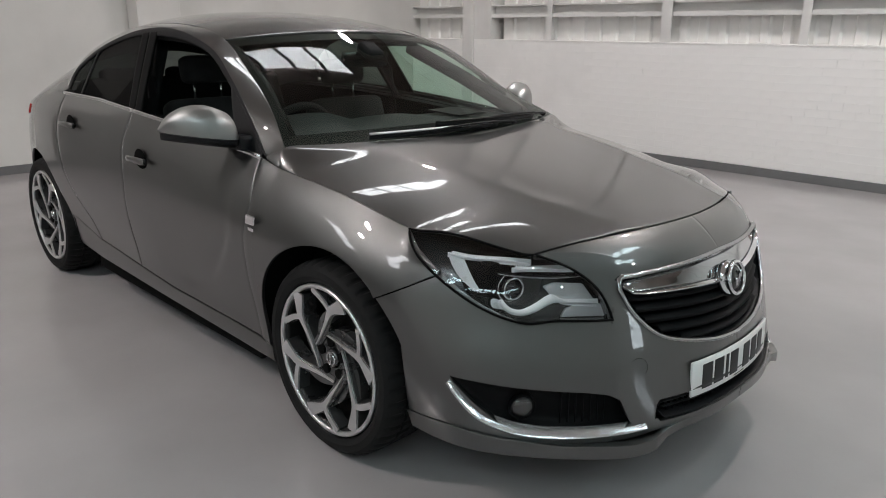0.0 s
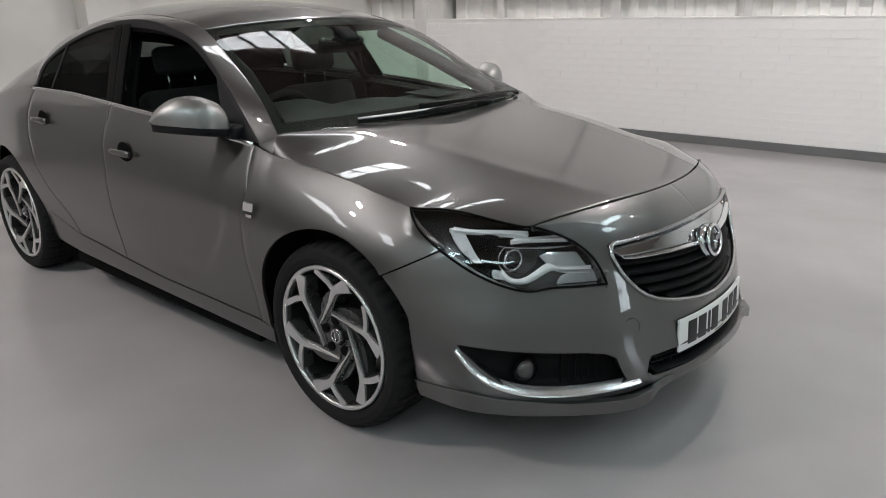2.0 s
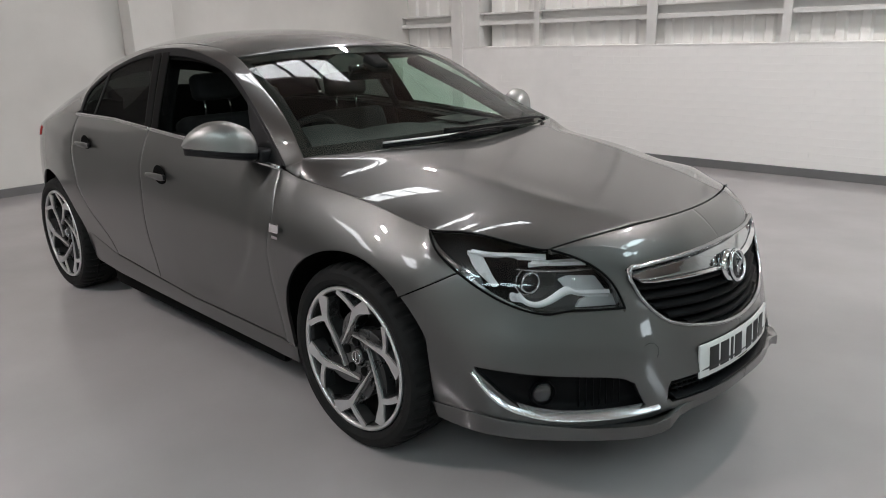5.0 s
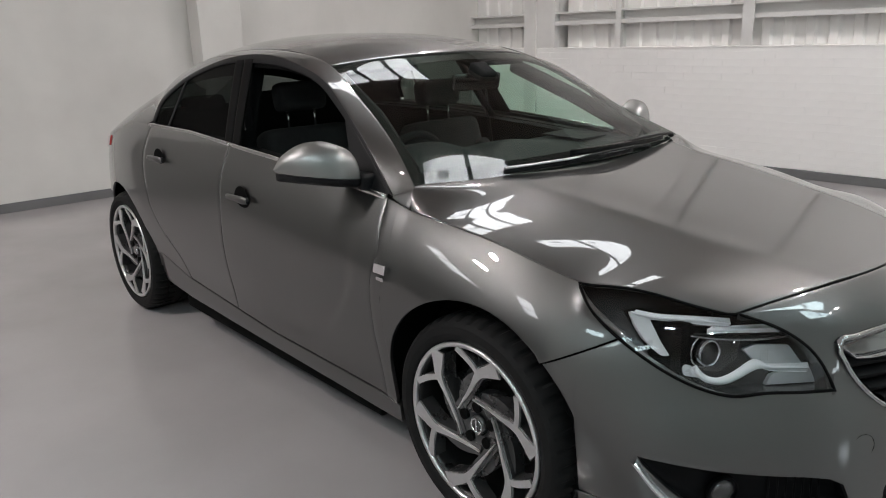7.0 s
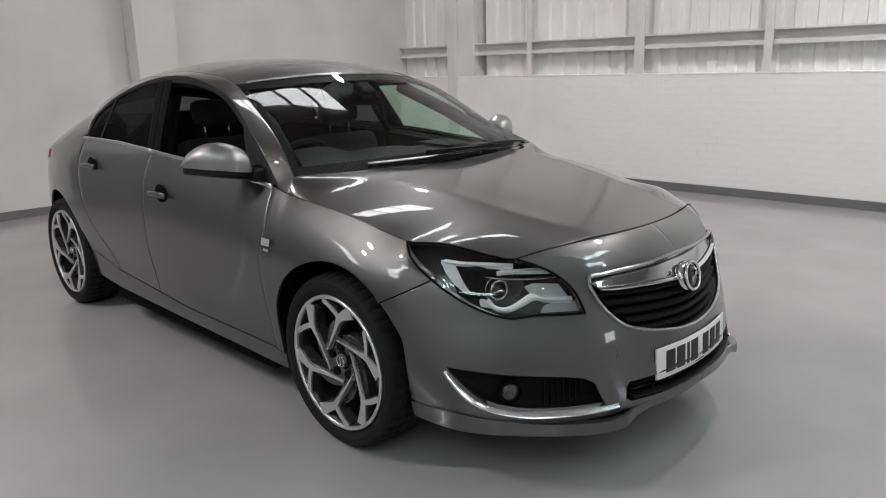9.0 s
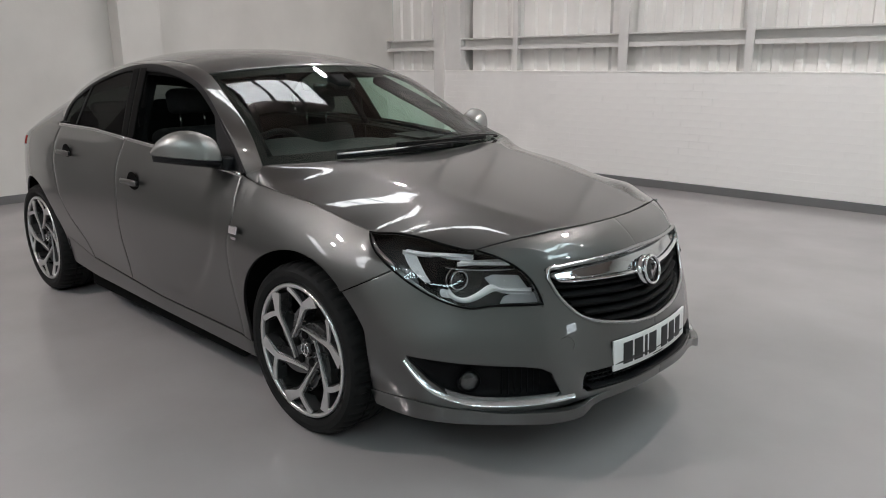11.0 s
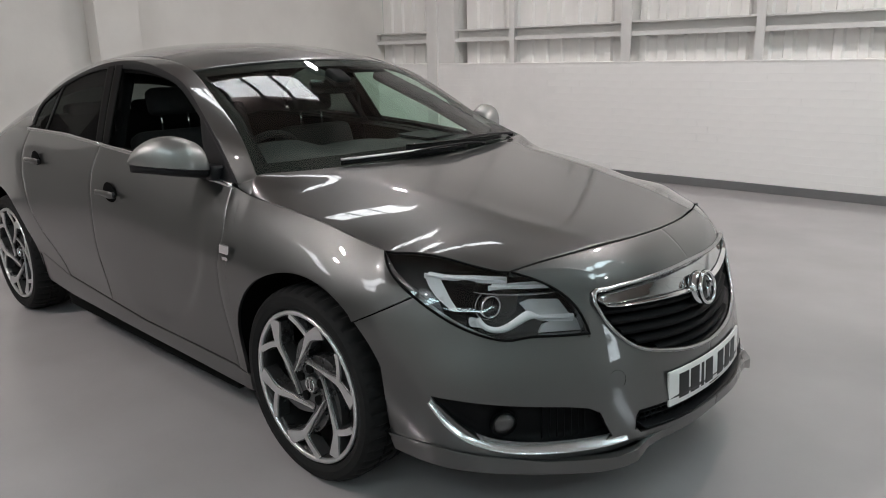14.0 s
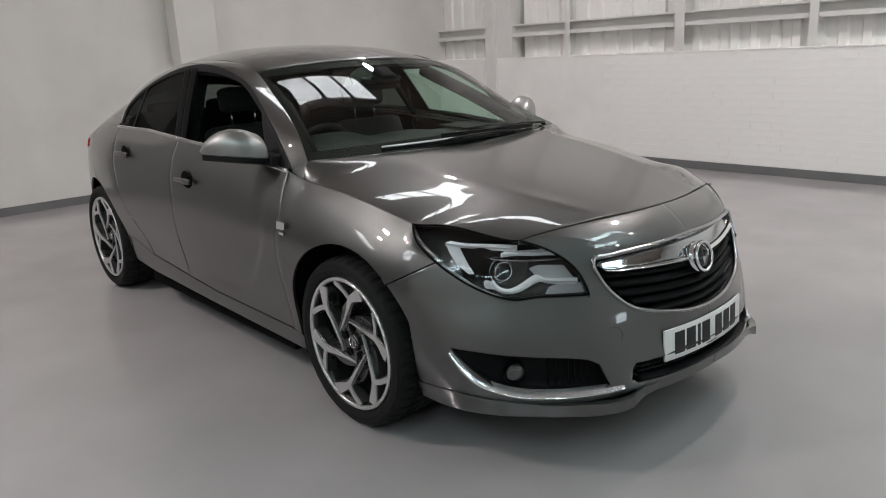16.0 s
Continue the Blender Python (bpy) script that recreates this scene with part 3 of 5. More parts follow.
for side, ob in zip((-1, 1), both("front_wing", wing_grid(), PAINT, car)):
    # a bright badge behind the wheel
    bm = box_bm(-0.392, -0.335, side * 0.921 - 0.004, side * 0.921 + 0.004, 0.742, 0.776, bevel=0.003)
    for v in bm.verts:
        v.co.x += (v.co.z - 0.76) * 0.25
    part("wing_badge", bm, CHROME, ob, "small bright metal badge")
    bm = box_bm(-0.385, -0.35, side * 0.920 - 0.002, side * 0.920 + 0.002, 0.718, 0.730, bevel=0.001)
    part("badge_script", bm, SATIN, ob, "small metal bar mark")

# ---- doors ----
SPLIT = linear([0.25, 0.30, 0.60, 0.80, 0.98, 1.045], [-1.505, -1.50, -1.478, -1.467, -1.467, -1.489])
RD_REAR = linear([0.30, 0.36, 0.44, 0.55, 0.687, 0.85, 0.98, 1.08], [-1.96, -1.99, -2.05, -2.16, -2.262, -2.30, -2.315, -2.34])


def door_grid(front, rear, nx=34, nz=40):
    v = np.linspace(0, 1, nz)
    out = []
    for a in np.linspace(0, 1, nx):
        x = front(0.7) + (rear(0.7) - front(0.7)) * a
        for _ in range(4):
            lo, hi = SILL_TOP(x) + GAP, BELT(x)
            z = lo + (hi - lo) * v
            x = front(z) - GAP + (rear(z) - front(z) + 2 * GAP) * a
        z = (SILL_TOP(x) + GAP) + (BELT(x) - SILL_TOP(x) - GAP) * v
        p = skin(s_x(x), z)
        out.append(p)
    return np.array(out)


def blade(g):
    """A soft pressed step that curls up towards the wheel."""
    x, z = g[..., 0], g[..., 2]
    zc = 0.36 + 0.30 * np.clip((x + 1.0) / 0.45, 0, 1) ** 2.2
    d = (z - zc) / 0.011
    g = g.copy()
    g[..., 1] -= 0.010 * np.clip(1 / (1 + np.exp(np.clip(-d, -40, 40))), 0, 1) * np.exp(-np.clip((z - zc) / 0.16, 0, 9)) * np.clip((x + 1.25) / 0.3, 0, 1) * np.clip((-0.52 - x) / 0.06, 0, 1)
    return g


front_doors = both("front_door", blade(door_grid(WING_X0, SPLIT, 60, 60)), PAINT, car)
rear_doors = both("rear_door", door_grid(SPLIT, RD_REAR), PAINT, car)

# ---- sills ----
xs = np.linspace(-2.33, -0.36, 40)
s_top = SILL_TOP(xs)
s_bot = np.interp(xs, [-2.33, -2.0, -0.36], [0.26, 0.232, 0.206])
both("sill", columns(s_x(xs), s_bot, s_top - 0.003, 12) + np.array([0, 0.002, 0]), PAINT, car, thick=0.03)

# ---- rear quarter: from the rear door round the arch to the tail lamp ----
Z_AR = AXLE_Z + 0.01 + ARCH
Z_LEG = 0.335
t1, t3 = np.linspace(0, 1, 22), np.linspace(0, 1, 30)
leg, back_leg, above = [], [], []
for z in Z_LEG + (Z_AR - Z_LEG) * np.sin(np.linspace(0, np.pi / 2, 26)):
    f0, f1 = RD_REAR(z) - GAP, arch_x(z, ARCH_RX, 1)
    leg.append(skin(s_x(f0 + (np.minimum(f1, f0) - f0) * t1), np.full(22, z)))
    b0 = arch_x(z, ARCH_RX, -1)
    back_leg.append(skin(s_x(b0 + (-3.60 - b0) * t3), np.full(30, z)))
for q in np.linspace(0, 1, 16):
    f0 = float(RD_REAR(Z_AR + (1.07 - Z_AR) * q)) - GAP
    xx = np.r_[f0 + (ARCH_RX - f0) * t1, ARCH_RX + (-3.60 - ARCH_RX) * t3[1:]]
    above.append(skin(s_x(xx), Z_AR + (BELT(xx) - Z_AR) * q))
both("rear_quarter", [np.array(leg), np.array(back_leg), np.array(above)], PAINT, car)

# rear bumper, tailgate and lamps
ss = np.linspace(s_x(-3.11), 0, 60)
zx = _plan(ss)[:, 0]
lo = np.full(60, 0.2)
both("rear_bumper", columns(ss, lo, np.where(zx > -3.63, 0.33 + 0.32 * np.clip((-3.11 - zx) / 0.5, 0, 1), 0.65), 20), PAINT, car)
ss = np.linspace(s_x(-3.63), 0, 40)
zx = _plan(ss)[:, 0]
both("tailgate_panel", columns(ss, np.full(40, 0.653), BELT(zx) - 0.0, 20), PAINT, car)
ss = np.linspace(s_x(-2.95), 0.42, 40)
zx = _plan(ss)[:, 0]
both("tail_lamp", columns(ss, 0.83 + 0.085 * np.clip((zx + 3.5) / 0.55, 0, 1), BELT(zx) - 0.02, 10) + np.array([-0.004, 0.006, 0]), RED_LENS, car, label="red tail lamp")

# ---- roof, glass and pillars ----
RAIL = [(-0.345, 0.776, 0.988), (-0.60, 0.672, 1.118), (-0.90, 0.604, 1.268), (-1.08, 0.572, 1.350), (-1.35, 0.560, 1.402), (-1.75, 0.556, 1.413), (-2.2, 0.540, 1.376),
        (-2.6, 0.505, 1.305), (-2.95, 0.468, 1.208), (-3.28, 0.472, 1.108), (-3.54, 0.50, 1.018), (-3.66, 0.52, 0.970)]
rail = curve3(RAIL)
_rq = rail(np.linspace(0, 1, 600))


def rail_at(x):
    return np.stack([np.interp(-np.asarray(x, float), -_rq[:, 0], _rq[:, k]) for k in range(3)], -1)


def rail_points(x0, x1, n=6):
    return [tuple(p) for p in rail_at(np.linspace(x0, x1, n))]


roof = sheet("roof", crossing(rail_points(-1.08, -2.95, 9), [(-0.985, 0, 1.385), (-1.25, 0, 1.447), (-1.6, 0, 1.476), (-2.0, 0, 1.475), (-2.4, 0, 1.437), (-2.7, 0, 1.372), (-3.0, 0, 1.285)], 44, 41, power=2.2), PAINT, car, side=1, thick=0.02, label="grey-green roof panel")
part("antenna", cylinder_bm(0.02, 0.004, 0.045, pose(-2.4, -0.0, 1.445, 0, -25, 0)), GLOSS, roof, "small black roof aerial", smooth=True)
screen = sheet("windscreen", crossing(rail_points(-0.352, -1.068, 7), [(-0.188, 0, 1.000), (-0.48, 0, 1.150), (-0.75, 0, 1.278), (-0.97, 0, 1.378)], 30, 41, power=2.0), WINDSCREEN, car, side=1, thick=0, label="clear green-tinted windscreen")
screen.visible_shadow = False
# black printed band along the edges of the glass, just under it
_sg = crossing(rail_points(-0.352, -1.068, 7), [(-0.188, 0, 1.000), (-0.48, 0, 1.150), (-0.75, 0, 1.278), (-0.97, 0, 1.378)], 61, 81, power=2.0) - np.array([0.0015, 0, 0.003])
for lo_, hi_, a_, b_ in ((0, 6, 0, 80), (56, 60, 0, 80), (5, 57, 0, 3), (5, 57, 77, 80)):
    sheet("screen_band", _sg[lo_:hi_ + 1, a_:b_ + 1], PILLAR, screen, side=1, thick=0, label="black printed edge of the glass")
back = sheet("rear_window", crossing(rail_points(-2.97, -3.48, 5), [(-3.02, 0, 1.278), (-3.25, 0, 1.180), (-3.60, 0, 1.045)], 16, 31, power=2.0), PRIVACY, car, side=1, thick=0, label="dark tinted rear window")
sheet("boot_lid", crossing(rail_points(-3.49, -3.66, 4), [(-3.605, 0, 1.043), (-3.70, 0, 1.010), (-3.84, 0, 0.965)], 12, 31, power=2.2), PAINT, car, side=1)

# frame round the side windows: outline from the pillar's foot over the roof to the tail
fx = -0.435 - (2.371 - 0.435) * (1 - np.cos(np.linspace(0, np.pi, 70))) / 2
fz = _frame(fx)
win = np.stack([fx, pane_w(fx, fz), fz], -1)
tail_x = np.linspace(-2.40, -3.60, 14)
tail_s = skin(s_x(tail_x), BELT(tail_x))
outer = np.concatenate([win, tail_s])
# each place on the outline meets a place on the rail
prm = np.r_[np.linspace(0, 1, 70), 1 + np.linspace(0.05, 1, 14)]
rx = np.interp(prm, [0, 0.12, 0.26, 0.38, 0.5, 0.65, 0.8, 0.93, 1.0, 1.4, 2.0], [-0.346, -0.44, -0.71, -0.98, -1.33, -1.85, -2.32, -2.62, -2.80, -3.2, -3.66])
inner = rail_at(rx)
v = np.linspace(0, 1, 12)[None, :, None]
g = outer[:, None] * (1 - v) + inner[:, None] * v
bulge = np.linalg.norm(outer - inner, axis=1)[:, None, None] * np.interp(prm, [0, 0.9, 1.15, 1.6, 2.0], [0.022, 0.05, 0.045, 0.03, 0.02])[:, None, None]
g = g + bulge * 4 * v * (1 - v) * np.array([0, 0.75, 0.55])
# foot of the pillar, down to the wing's edge
q = np.linspace(0, 1, 8)
ft = np.array([-0.441, 0.826, 0.951]) + (np.array([-0.336, 0.814, 0.933]) - np.array([-0.441, 0.826, 0.951])) * q[:, None]
v1 = np.linspace(0, 1, 12)[None, :, None]
head = g[0, -1] + 0 * ft
fg = ft[:, None] * (1 - v1) + (g[0][None] * (1 - q)[:, None, None] + head[:, None] * q[:, None, None]) * v1
fg = fg * q[:, None, None] + g[0][None] * (1 - q)[:, None, None]
fg = fg + 0.004 * 4 * v1 * (1 - v1) * q[:, None, None] * np.array([0.1, 0.8, 0.5])
both("pillar_frame", np.concatenate([fg[:0:-1], g]), PAINT, car, label="painted pillars and roof rail")


def pane(front, rear, inset_top, nx=24, nz=14, out=0.0, drop=0.0):
    """A grid on the side window's surface between two leaning lines (foot x, head x)."""
    b = np.linspace(0, 1, nz)
    rows = []
    for a in np.linspace(0, 1, nx):
        xf = front[0] + (front[1] - front[0]) * b
        xr = rear[0] + (rear[1] - rear[0]) * b
        x = xf + (xr - xf) * a
        top = np.maximum(_frame(x) - inset_top, BELT(x) + 0.004)
        z = BELT(x) - drop + (top - BELT(x) + drop) * b
        rows.append(np.stack([x, pane_w(x, z) + out, z], -1))
    return np.array(rows)


for side in (-1, 1):
    if side == 1:
        g = sheet("side_window", pane((-0.55, -0.75), (-1.44, -1.56), 0.02, out=-0.006), SIDE_GLASS, front_doors[1], side=1, thick=0, label="clear passenger window")
        g.visible_shadow = False
    par = rear_doors[0 if side < 0 else 1]
    sheet("rear_side_window", pane((-1.55, -1.69), (-2.165, -2.13), 0.02, out=-0.004), PRIVACY, par, side=side, thick=0, label="dark tinted rear door window")
    sheet("quarter_window", pane((-2.183, -2.148), (-2.345, -2.335), 0.024, out=-0.004), PRIVACY, par, side=side, thick=0, label="dark tinted quarter window")
    sheet("window_bar", pane((-2.165, -2.130), (-2.184, -2.149), 0.02, nx=3, out=0.001), BLACK, par, side=side, thick=0.006)
    sheet("pillar_cover", pane((-1.425, -1.545), (-1.488, -1.62), 0.018, nx=6, out=0.002), PILLAR, front_doors[0 if side < 0 else 1], side=side, thick=0.01, label="gloss black pillar cover")
    sheet("pillar_cover", pane((-1.492, -1.626), (-1.56, -1.70), 0.018, nx=6, out=0.002), PILLAR, par, side=side, thick=0.01, label="gloss black pillar cover")
    # black seal band round the opening
    f2 = np.stack([fx, fz], -1)
    mid = np.array([-1.5, 1.14])
    i2 = f2 + (mid - f2) / np.linalg.norm(mid - f2, axis=1, keepdims=True) * 0.034
    i2[:, 1] = np.maximum(i2[:, 1], BELT(i2[:, 0]) + 0.003)
    band = np.stack([np.stack([p[:, 0], pane_w(p[:, 0], p[:, 1]) + 0.0015, p[:, 1]], -1) for p in (f2 * 0.985 + i2 * 0.015, i2)], 1)
    sheet("window_seal", band, BLACK, car, side=side, thick=0.008, label="black rubber window seal")
    kf = f2[:, 0] > -1.62
    i3 = i2[kf] + (mid - i2[kf]) / np.linalg.norm(mid - i2[kf], axis=1, keepdims=True) * 0.022
    i3[:, 1] = np.maximum(i3[:, 1], BELT(i3[:, 0]) - 0.02)
    band = np.stack([np.stack([p[:, 0], pane_w(p[:, 0], p[:, 1]) - o, p[:, 1]], -1) for p, o in ((i2[kf], 0.006), (i3, 0.022))], 1)
    sheet("window_channel", band, PILLAR, front_doors[0 if side < 0 else 1], side=side, thick=0.006)
    # bright strip along the foot of the windows
    for nm, a, b, par2 in (("front", -0.455, -1.486, front_doors[0 if side < 0 else 1]), ("rear", -1.492, -2.37, par)):
        xs = np.linspace(a, b, 30)
        path = np.stack([xs, belt_w(xs) + 0.001, BELT(xs) - 0.003], -1)
        tube("belt_strip", path, (0.006, 0.0115), SATIN, par2, side=side, n=8, label="bright metal strip")

# mirror foot and front corner plate of the door window
for side in (-1, 1):
    sheet("corner_plate", pane((-0.46, -0.46), (-0.585 - 0.07 * (side > 0), -0.80 - 0.03 * (side > 0)), 0.012, nx=10, out=0.003), BLACK, front_doors[0 if side < 0 else 1], side=side, thick=0.012)

# ---- front bumper, with openings for the grille, the air intake and the fog lamps ----
HL_IN = [(0.627, 0.612, 0.792), (0.715, 0.545, 0.755), (0.79, 0.492, 0.683), (0.835, 0.487, 0.606)]
GR_END = 0.452
GR_W = [0.0, 0.10, 0.20, 0.30, 0.36, 0.41, 0.44, GR_END]
GR_TOP = cubic(GR_W, [0.738, 0.736, 0.734, 0.731, 0.730, 0.729, 0.726, 0.716])
GR_BOT = cubic(GR_W, [0.483, 0.490, 0.506, 0.529, 0.556, 0.608, 0.664, 0.700])
_hl = curve3(HL_LOW)(np.linspace(0, 1, 300))
_hi = curve3(HL_IN)(np.linspace(0, 1, 200))
NW = 0.487


def bumper_top(s):
    """Height of the bumper's upper edge on the skin, out to the lamp's inner corner."""
    x = _plan(s)[..., 0]
    return np.where(x < 0.457, SEAM(x) - GAP, np.interp(x, _hl[:, 0], _hl[:, 2]) - GAP)


FOG_TOP = linear([0.42, 0.47, 0.50, 0.55, 0.62, 0.70, 0.76, 0.82], [0.345, 0.385, 0.405, 0.416, 0.424, 0.434, 0.443, 0.449])
FOG_BOT = linear([0.42, 0.50, 0.60, 0.68, 0.72, 0.76, 0.80], [0.300, 0.288, 0.280, 0.290, 0.318, 0.375, 0.447])
FOG_IN, FOG_OUT = 0.44, 0.795


def lower_hole(s):
    """Heights of the lower openings: the intake in the middle and a fog lamp pocket at each side."""
    w = _plan(s)[..., 1]
    lo = np.full_like(w, 0.31)
    hi = lo.copy()
    k = w < 0.375
    end = np.clip((0.375 - w) / 0.012, 0, 1)
    lo = np.where(k, 0.333 - (0.333 - 0.301) * end, lo)
    hi = np.where(k, 0.333 + 0.034 * end, hi)
    k = (w > FOG_IN) & (w < FOG_OUT)
    near = np.clip((w - FOG_IN) / 0.03, 0, 1)
    lo = np.where(k, FOG_BOT(w) * near + (1 - near) * 0.31, lo)
    hi = np.where(k, np.maximum(FOG_TOP(w), FOG_BOT(w)) * near + (1 - near) * 0.31, hi)
    f = np.clip((w - FOG_OUT) / 0.08, 0, 1)
    out = 0.447 + (0.36 - 0.447) * f
    return np.where(w >= FOG_OUT, out, lo), np.where(w >= FOG_OUT, out, hi)


SKIRT = linear([0.0, 0.20, 0.30, 0.35, 0.38, 0.42, 0.50, 0.70, 0.82, 0.92], [0.266, 0.264, 0.260, 0.252, 0.240, 0.227, 0.219, 0.211, 0.209, 0.215])
CREASE = linear([0.0, 0.30, 0.375, 0.45, 0.60, 0.72, 0.80, 0.86], [0.288, 0.286, 0.276, 0.262, 0.258, 0.270, 0.284, 0.276])
s_a = float(s_x(0.266))
ws_ = np.unique(np.r_[np.linspace(NW, 0.0, 46), 0.452, 0.449, 0.445, 0.441, 0.436, 0.43, 0.422, 0.414, 0.405, 0.395, 0.375, 0.345, 0.3751, 0.46, 0.475, 0.44, 0.4399, 0.47].round(4))[::-1]
s_front = s_w(ws_)
s_side = np.unique(np.r_[np.linspace(s_a, s_w(0.795), 40), np.linspace(s_w(0.795), s_front[0], 40)].round(4))
s_all = np.r_[s_side[:-1], s_front]
pl = _plan(s_all)
lo_h, hi_h = lower_hole(s_all)
bot = SKIRT(pl[:, 1])
x_all = pl[:, 0]
arch_front = np.where(x_all < 0.36, arch_z(x_all, ARCH_FX), 0)
top = np.where(pl[:, 1] > NW, bumper_top(s_all), 0)
gw = np.clip(pl[:, 1], 0, GR_END)
side_z = np.interp(pl[:, 1], [GR_END, NW], [0.708, HL_LOW[-1][2] - GAP])
g_bot = np.where(pl[:, 1] < GR_END, GR_BOT(gw), side_z)
g_top = np.where(pl[:, 1] < GR_END, GR_TOP(gw), side_z)
grids = []
k1 = pl[:, 1] > NW - 1e-6
k2 = pl[:, 1] <= NW + 1e-6
# side and corner, up to the lamp
i1 = np.where(k1)[0]
b1 = np.maximum(bot[i1], arch_front[i1])
t1 = top[i1].copy()
t1[-1] = HL_LOW[-1][2] - GAP
t1 = np.maximum(t1, b1 + 0.0005)
cr = np.minimum(CREASE(pl[:, 1]), lo_h - 0.0005)
lips = [columns(s_all[i1], np.minimum(b1, cr[i1]), cr[i1], 10)]
grids.append(columns(s_all[i1], np.maximum(cr[i1], b1), np.maximum(lo_h[i1], b1), 10))
grids.append(columns(s_all[i1], np.maximum(hi_h[i1], b1), t1, 18))
# front: below the intake, up to the grille, and above the grille to the bonnet
i2 = np.where(k2)[0]
lips.append(columns(s_all[i2], bot[i2], cr[i2], 10))
grids.append(columns(s_all[i2], cr[i2], lo_h[i2], 4))
grids.append(columns(s_all[i2], hi_h[i2], g_bot[i2], 18))
# the nose above: from the grille's top edge up to the lamp's inner edge and the bonnet's front edge
bon_f = crossing(BON_EDGE, BON_MID, 2, 61, power=BON_POWER)[-1]
up = []
for w in ws_:
    if w >= 0.4869:
        up.append(_hi[-1])
    else:
        # share of the way from the lamp's inner corner to the middle
        q = (0.487 - w) / 0.487
        if q < 0.16:
            up.append(_hi[int(round((1 - q / 0.16) * 199))])
        else:
            ww = 0.612 * (1 - (q - 0.16) / 0.84)
            up.append([np.interp(ww, bon_f[30:, 1], bon_f[30:, 0]) + 0.006, ww, np.interp(ww, bon_f[30:, 1], bon_f[30:, 2]) - 0.003])
up = np.array(up)
low = skin(s_all[i2], g_top[i2])
lead = skin(s_all[i2], g_top[i2]) - skin(s_all[i2], g_top[i2] - 0.02)
v = np.linspace(0, 1, 16)[None, :, None]
d = up - low
ln = np.linalg.norm(d, axis=1)[:, None, None]
tan0 = lead[:, None] / np.linalg.norm(lead, axis=1)[:, None, None] * ln
tan1 = np.array([-0.80, 0, 0.42])[None, None] * ln * np.clip(((0.487 - ws_) / 0.487 - 0.12) / 0.35, 0.03, 1)[:, None, None]
nose = low[:, None] * (1 + 2 * v) * (1 - v) ** 2 + tan0 * v * (1 - v) ** 2 + up[:, None] * v * v * (3 - 2 * v) + tan1 * v * v * (v - 1)
grids.append(nose)
lip_grids = []
for g in lips:
    c_ = g.copy()
    c_[..., 0] += 0.007 * np.clip(g[..., 0] - 0.2, 0, 0.7) / 0.7 + 0.002 + np.interp(g[..., 1], [0, 0.30, 0.36, 0.42, 0.5, 0.6, 0.7], [-0.012, -0.010, 0.0, 0.026, 0.028, 0.012, 0.0])
    c_[..., 1] += 0.006 * (g[..., 1] > 0.02)
    flat_ = c_[:, -1] - np.array([0.02, 0.02, -0.0]) * (g[:, -1, 1:2] > 0.02)
    under = c_[:, 0] - np.array([0.10, 0.06, 0.0]) * np.array([1, 1, 0]) * np.where(g[:, 0, 1:2] > 0.1, 1, np.array([[1, 0, 1]]))
    lip_grids.append(np.concatenate([under[:, None], c_, flat_[:, None]], 1))
both("front_lip", lip_grids, PAINT, car, thick=0.006, label="painted lower spoiler lip")
bumpers = both("front_bumper", grids, PAINT, car, thick=0.014)


# ---- headlamps ----
hl_up = curve3(BON_EDGE)(np.linspace(0, 1, 400))
k = hl_up[:, 0] > 0.286
upper = np.concatenate([hl_up[k] + np.array([0.0, 0.0, -0.004]), _hi[5:]])
upper_c, lower_c = curve3(upper[::12].tolist() + [HL_IN[-1]]), curve3(HL_LOW)


def lamp_grid(u0, u1, v0, v1, nu, nv, depth=0.0):
    """Places in the lamp: u from the outer tip inwards, v from the lower edge up, depth below the glass."""
    u = np.linspace(u0, u1, nu)
    a, b = lower_c(np.clip(u, 0, 1)), upper_c(np.clip(u, 0, 1))
    v = np.linspace(v0, v1, nv)[None, :, None]
    g = a[:, None] * (1 - v) + b[:, None] * v
    ln = np.linalg.norm(a - b, axis=1)[:, None, None]
    out = np.array([0.62, 0.58, 0.25])
    return g + out * (ln * 0.30 * v * (1 - v) - depth)


for side in (-1, 1):
    lamp = sheet("headlamp", lamp_grid(0.0, 1, 0, 1, 40, 14, 0.13), LAMP_DARK, car, side=side, thick=0.004, label="headlamp with dark housing, bright guides and projector lens", outward=(0, 0, 0.6))
    rim_l, rim_u = lamp_grid(0, 1, 0, 0, 40, 1)[:, 0], lamp_grid(0, 1, 1, 1, 40, 1)[:, 0]
    back_l, back_u = lamp_grid(0, 1, 0, 0, 40, 1, 0.13)[:, 0], lamp_grid(0, 1, 1, 1, 40, 1, 0.13)[:, 0]
    sheet("housing_wall", [np.stack([rim_l, back_l], 1), np.stack([rim_u, back_u], 1)], LAMP_DARK, lamp, side=side, thick=0)
    cover = sheet("lens_cover", lamp_grid(0, 1, 0, 1, 40, 18, 0.0), CLEAR, lamp, side=side, thick=0, label="clear plastic lens")
    cover.visible_shadow = False
    loop = np.concatenate([rim_l, rim_u[::-1][1:-1]])
    tube("lamp_seal", loop, 0.0038, LINER, lamp, side=side, n=6, closed=True)

# ---- lamp insides, laid out on the lamp's own plane: a inward along it, b up ----
L_O, L_N = np.array([0.60, 0.66, 0.69]), np.array([0.7005, 0.6553, 0.2825])
L_A, L_B = np.array([0.683, -0.7304, 0.0006]), np.array([-0.2067, -0.1925, 0.9593])


def on_lamp(a, b, out=0.0):
    return L_O + a * L_A + b * L_B + out * L_N


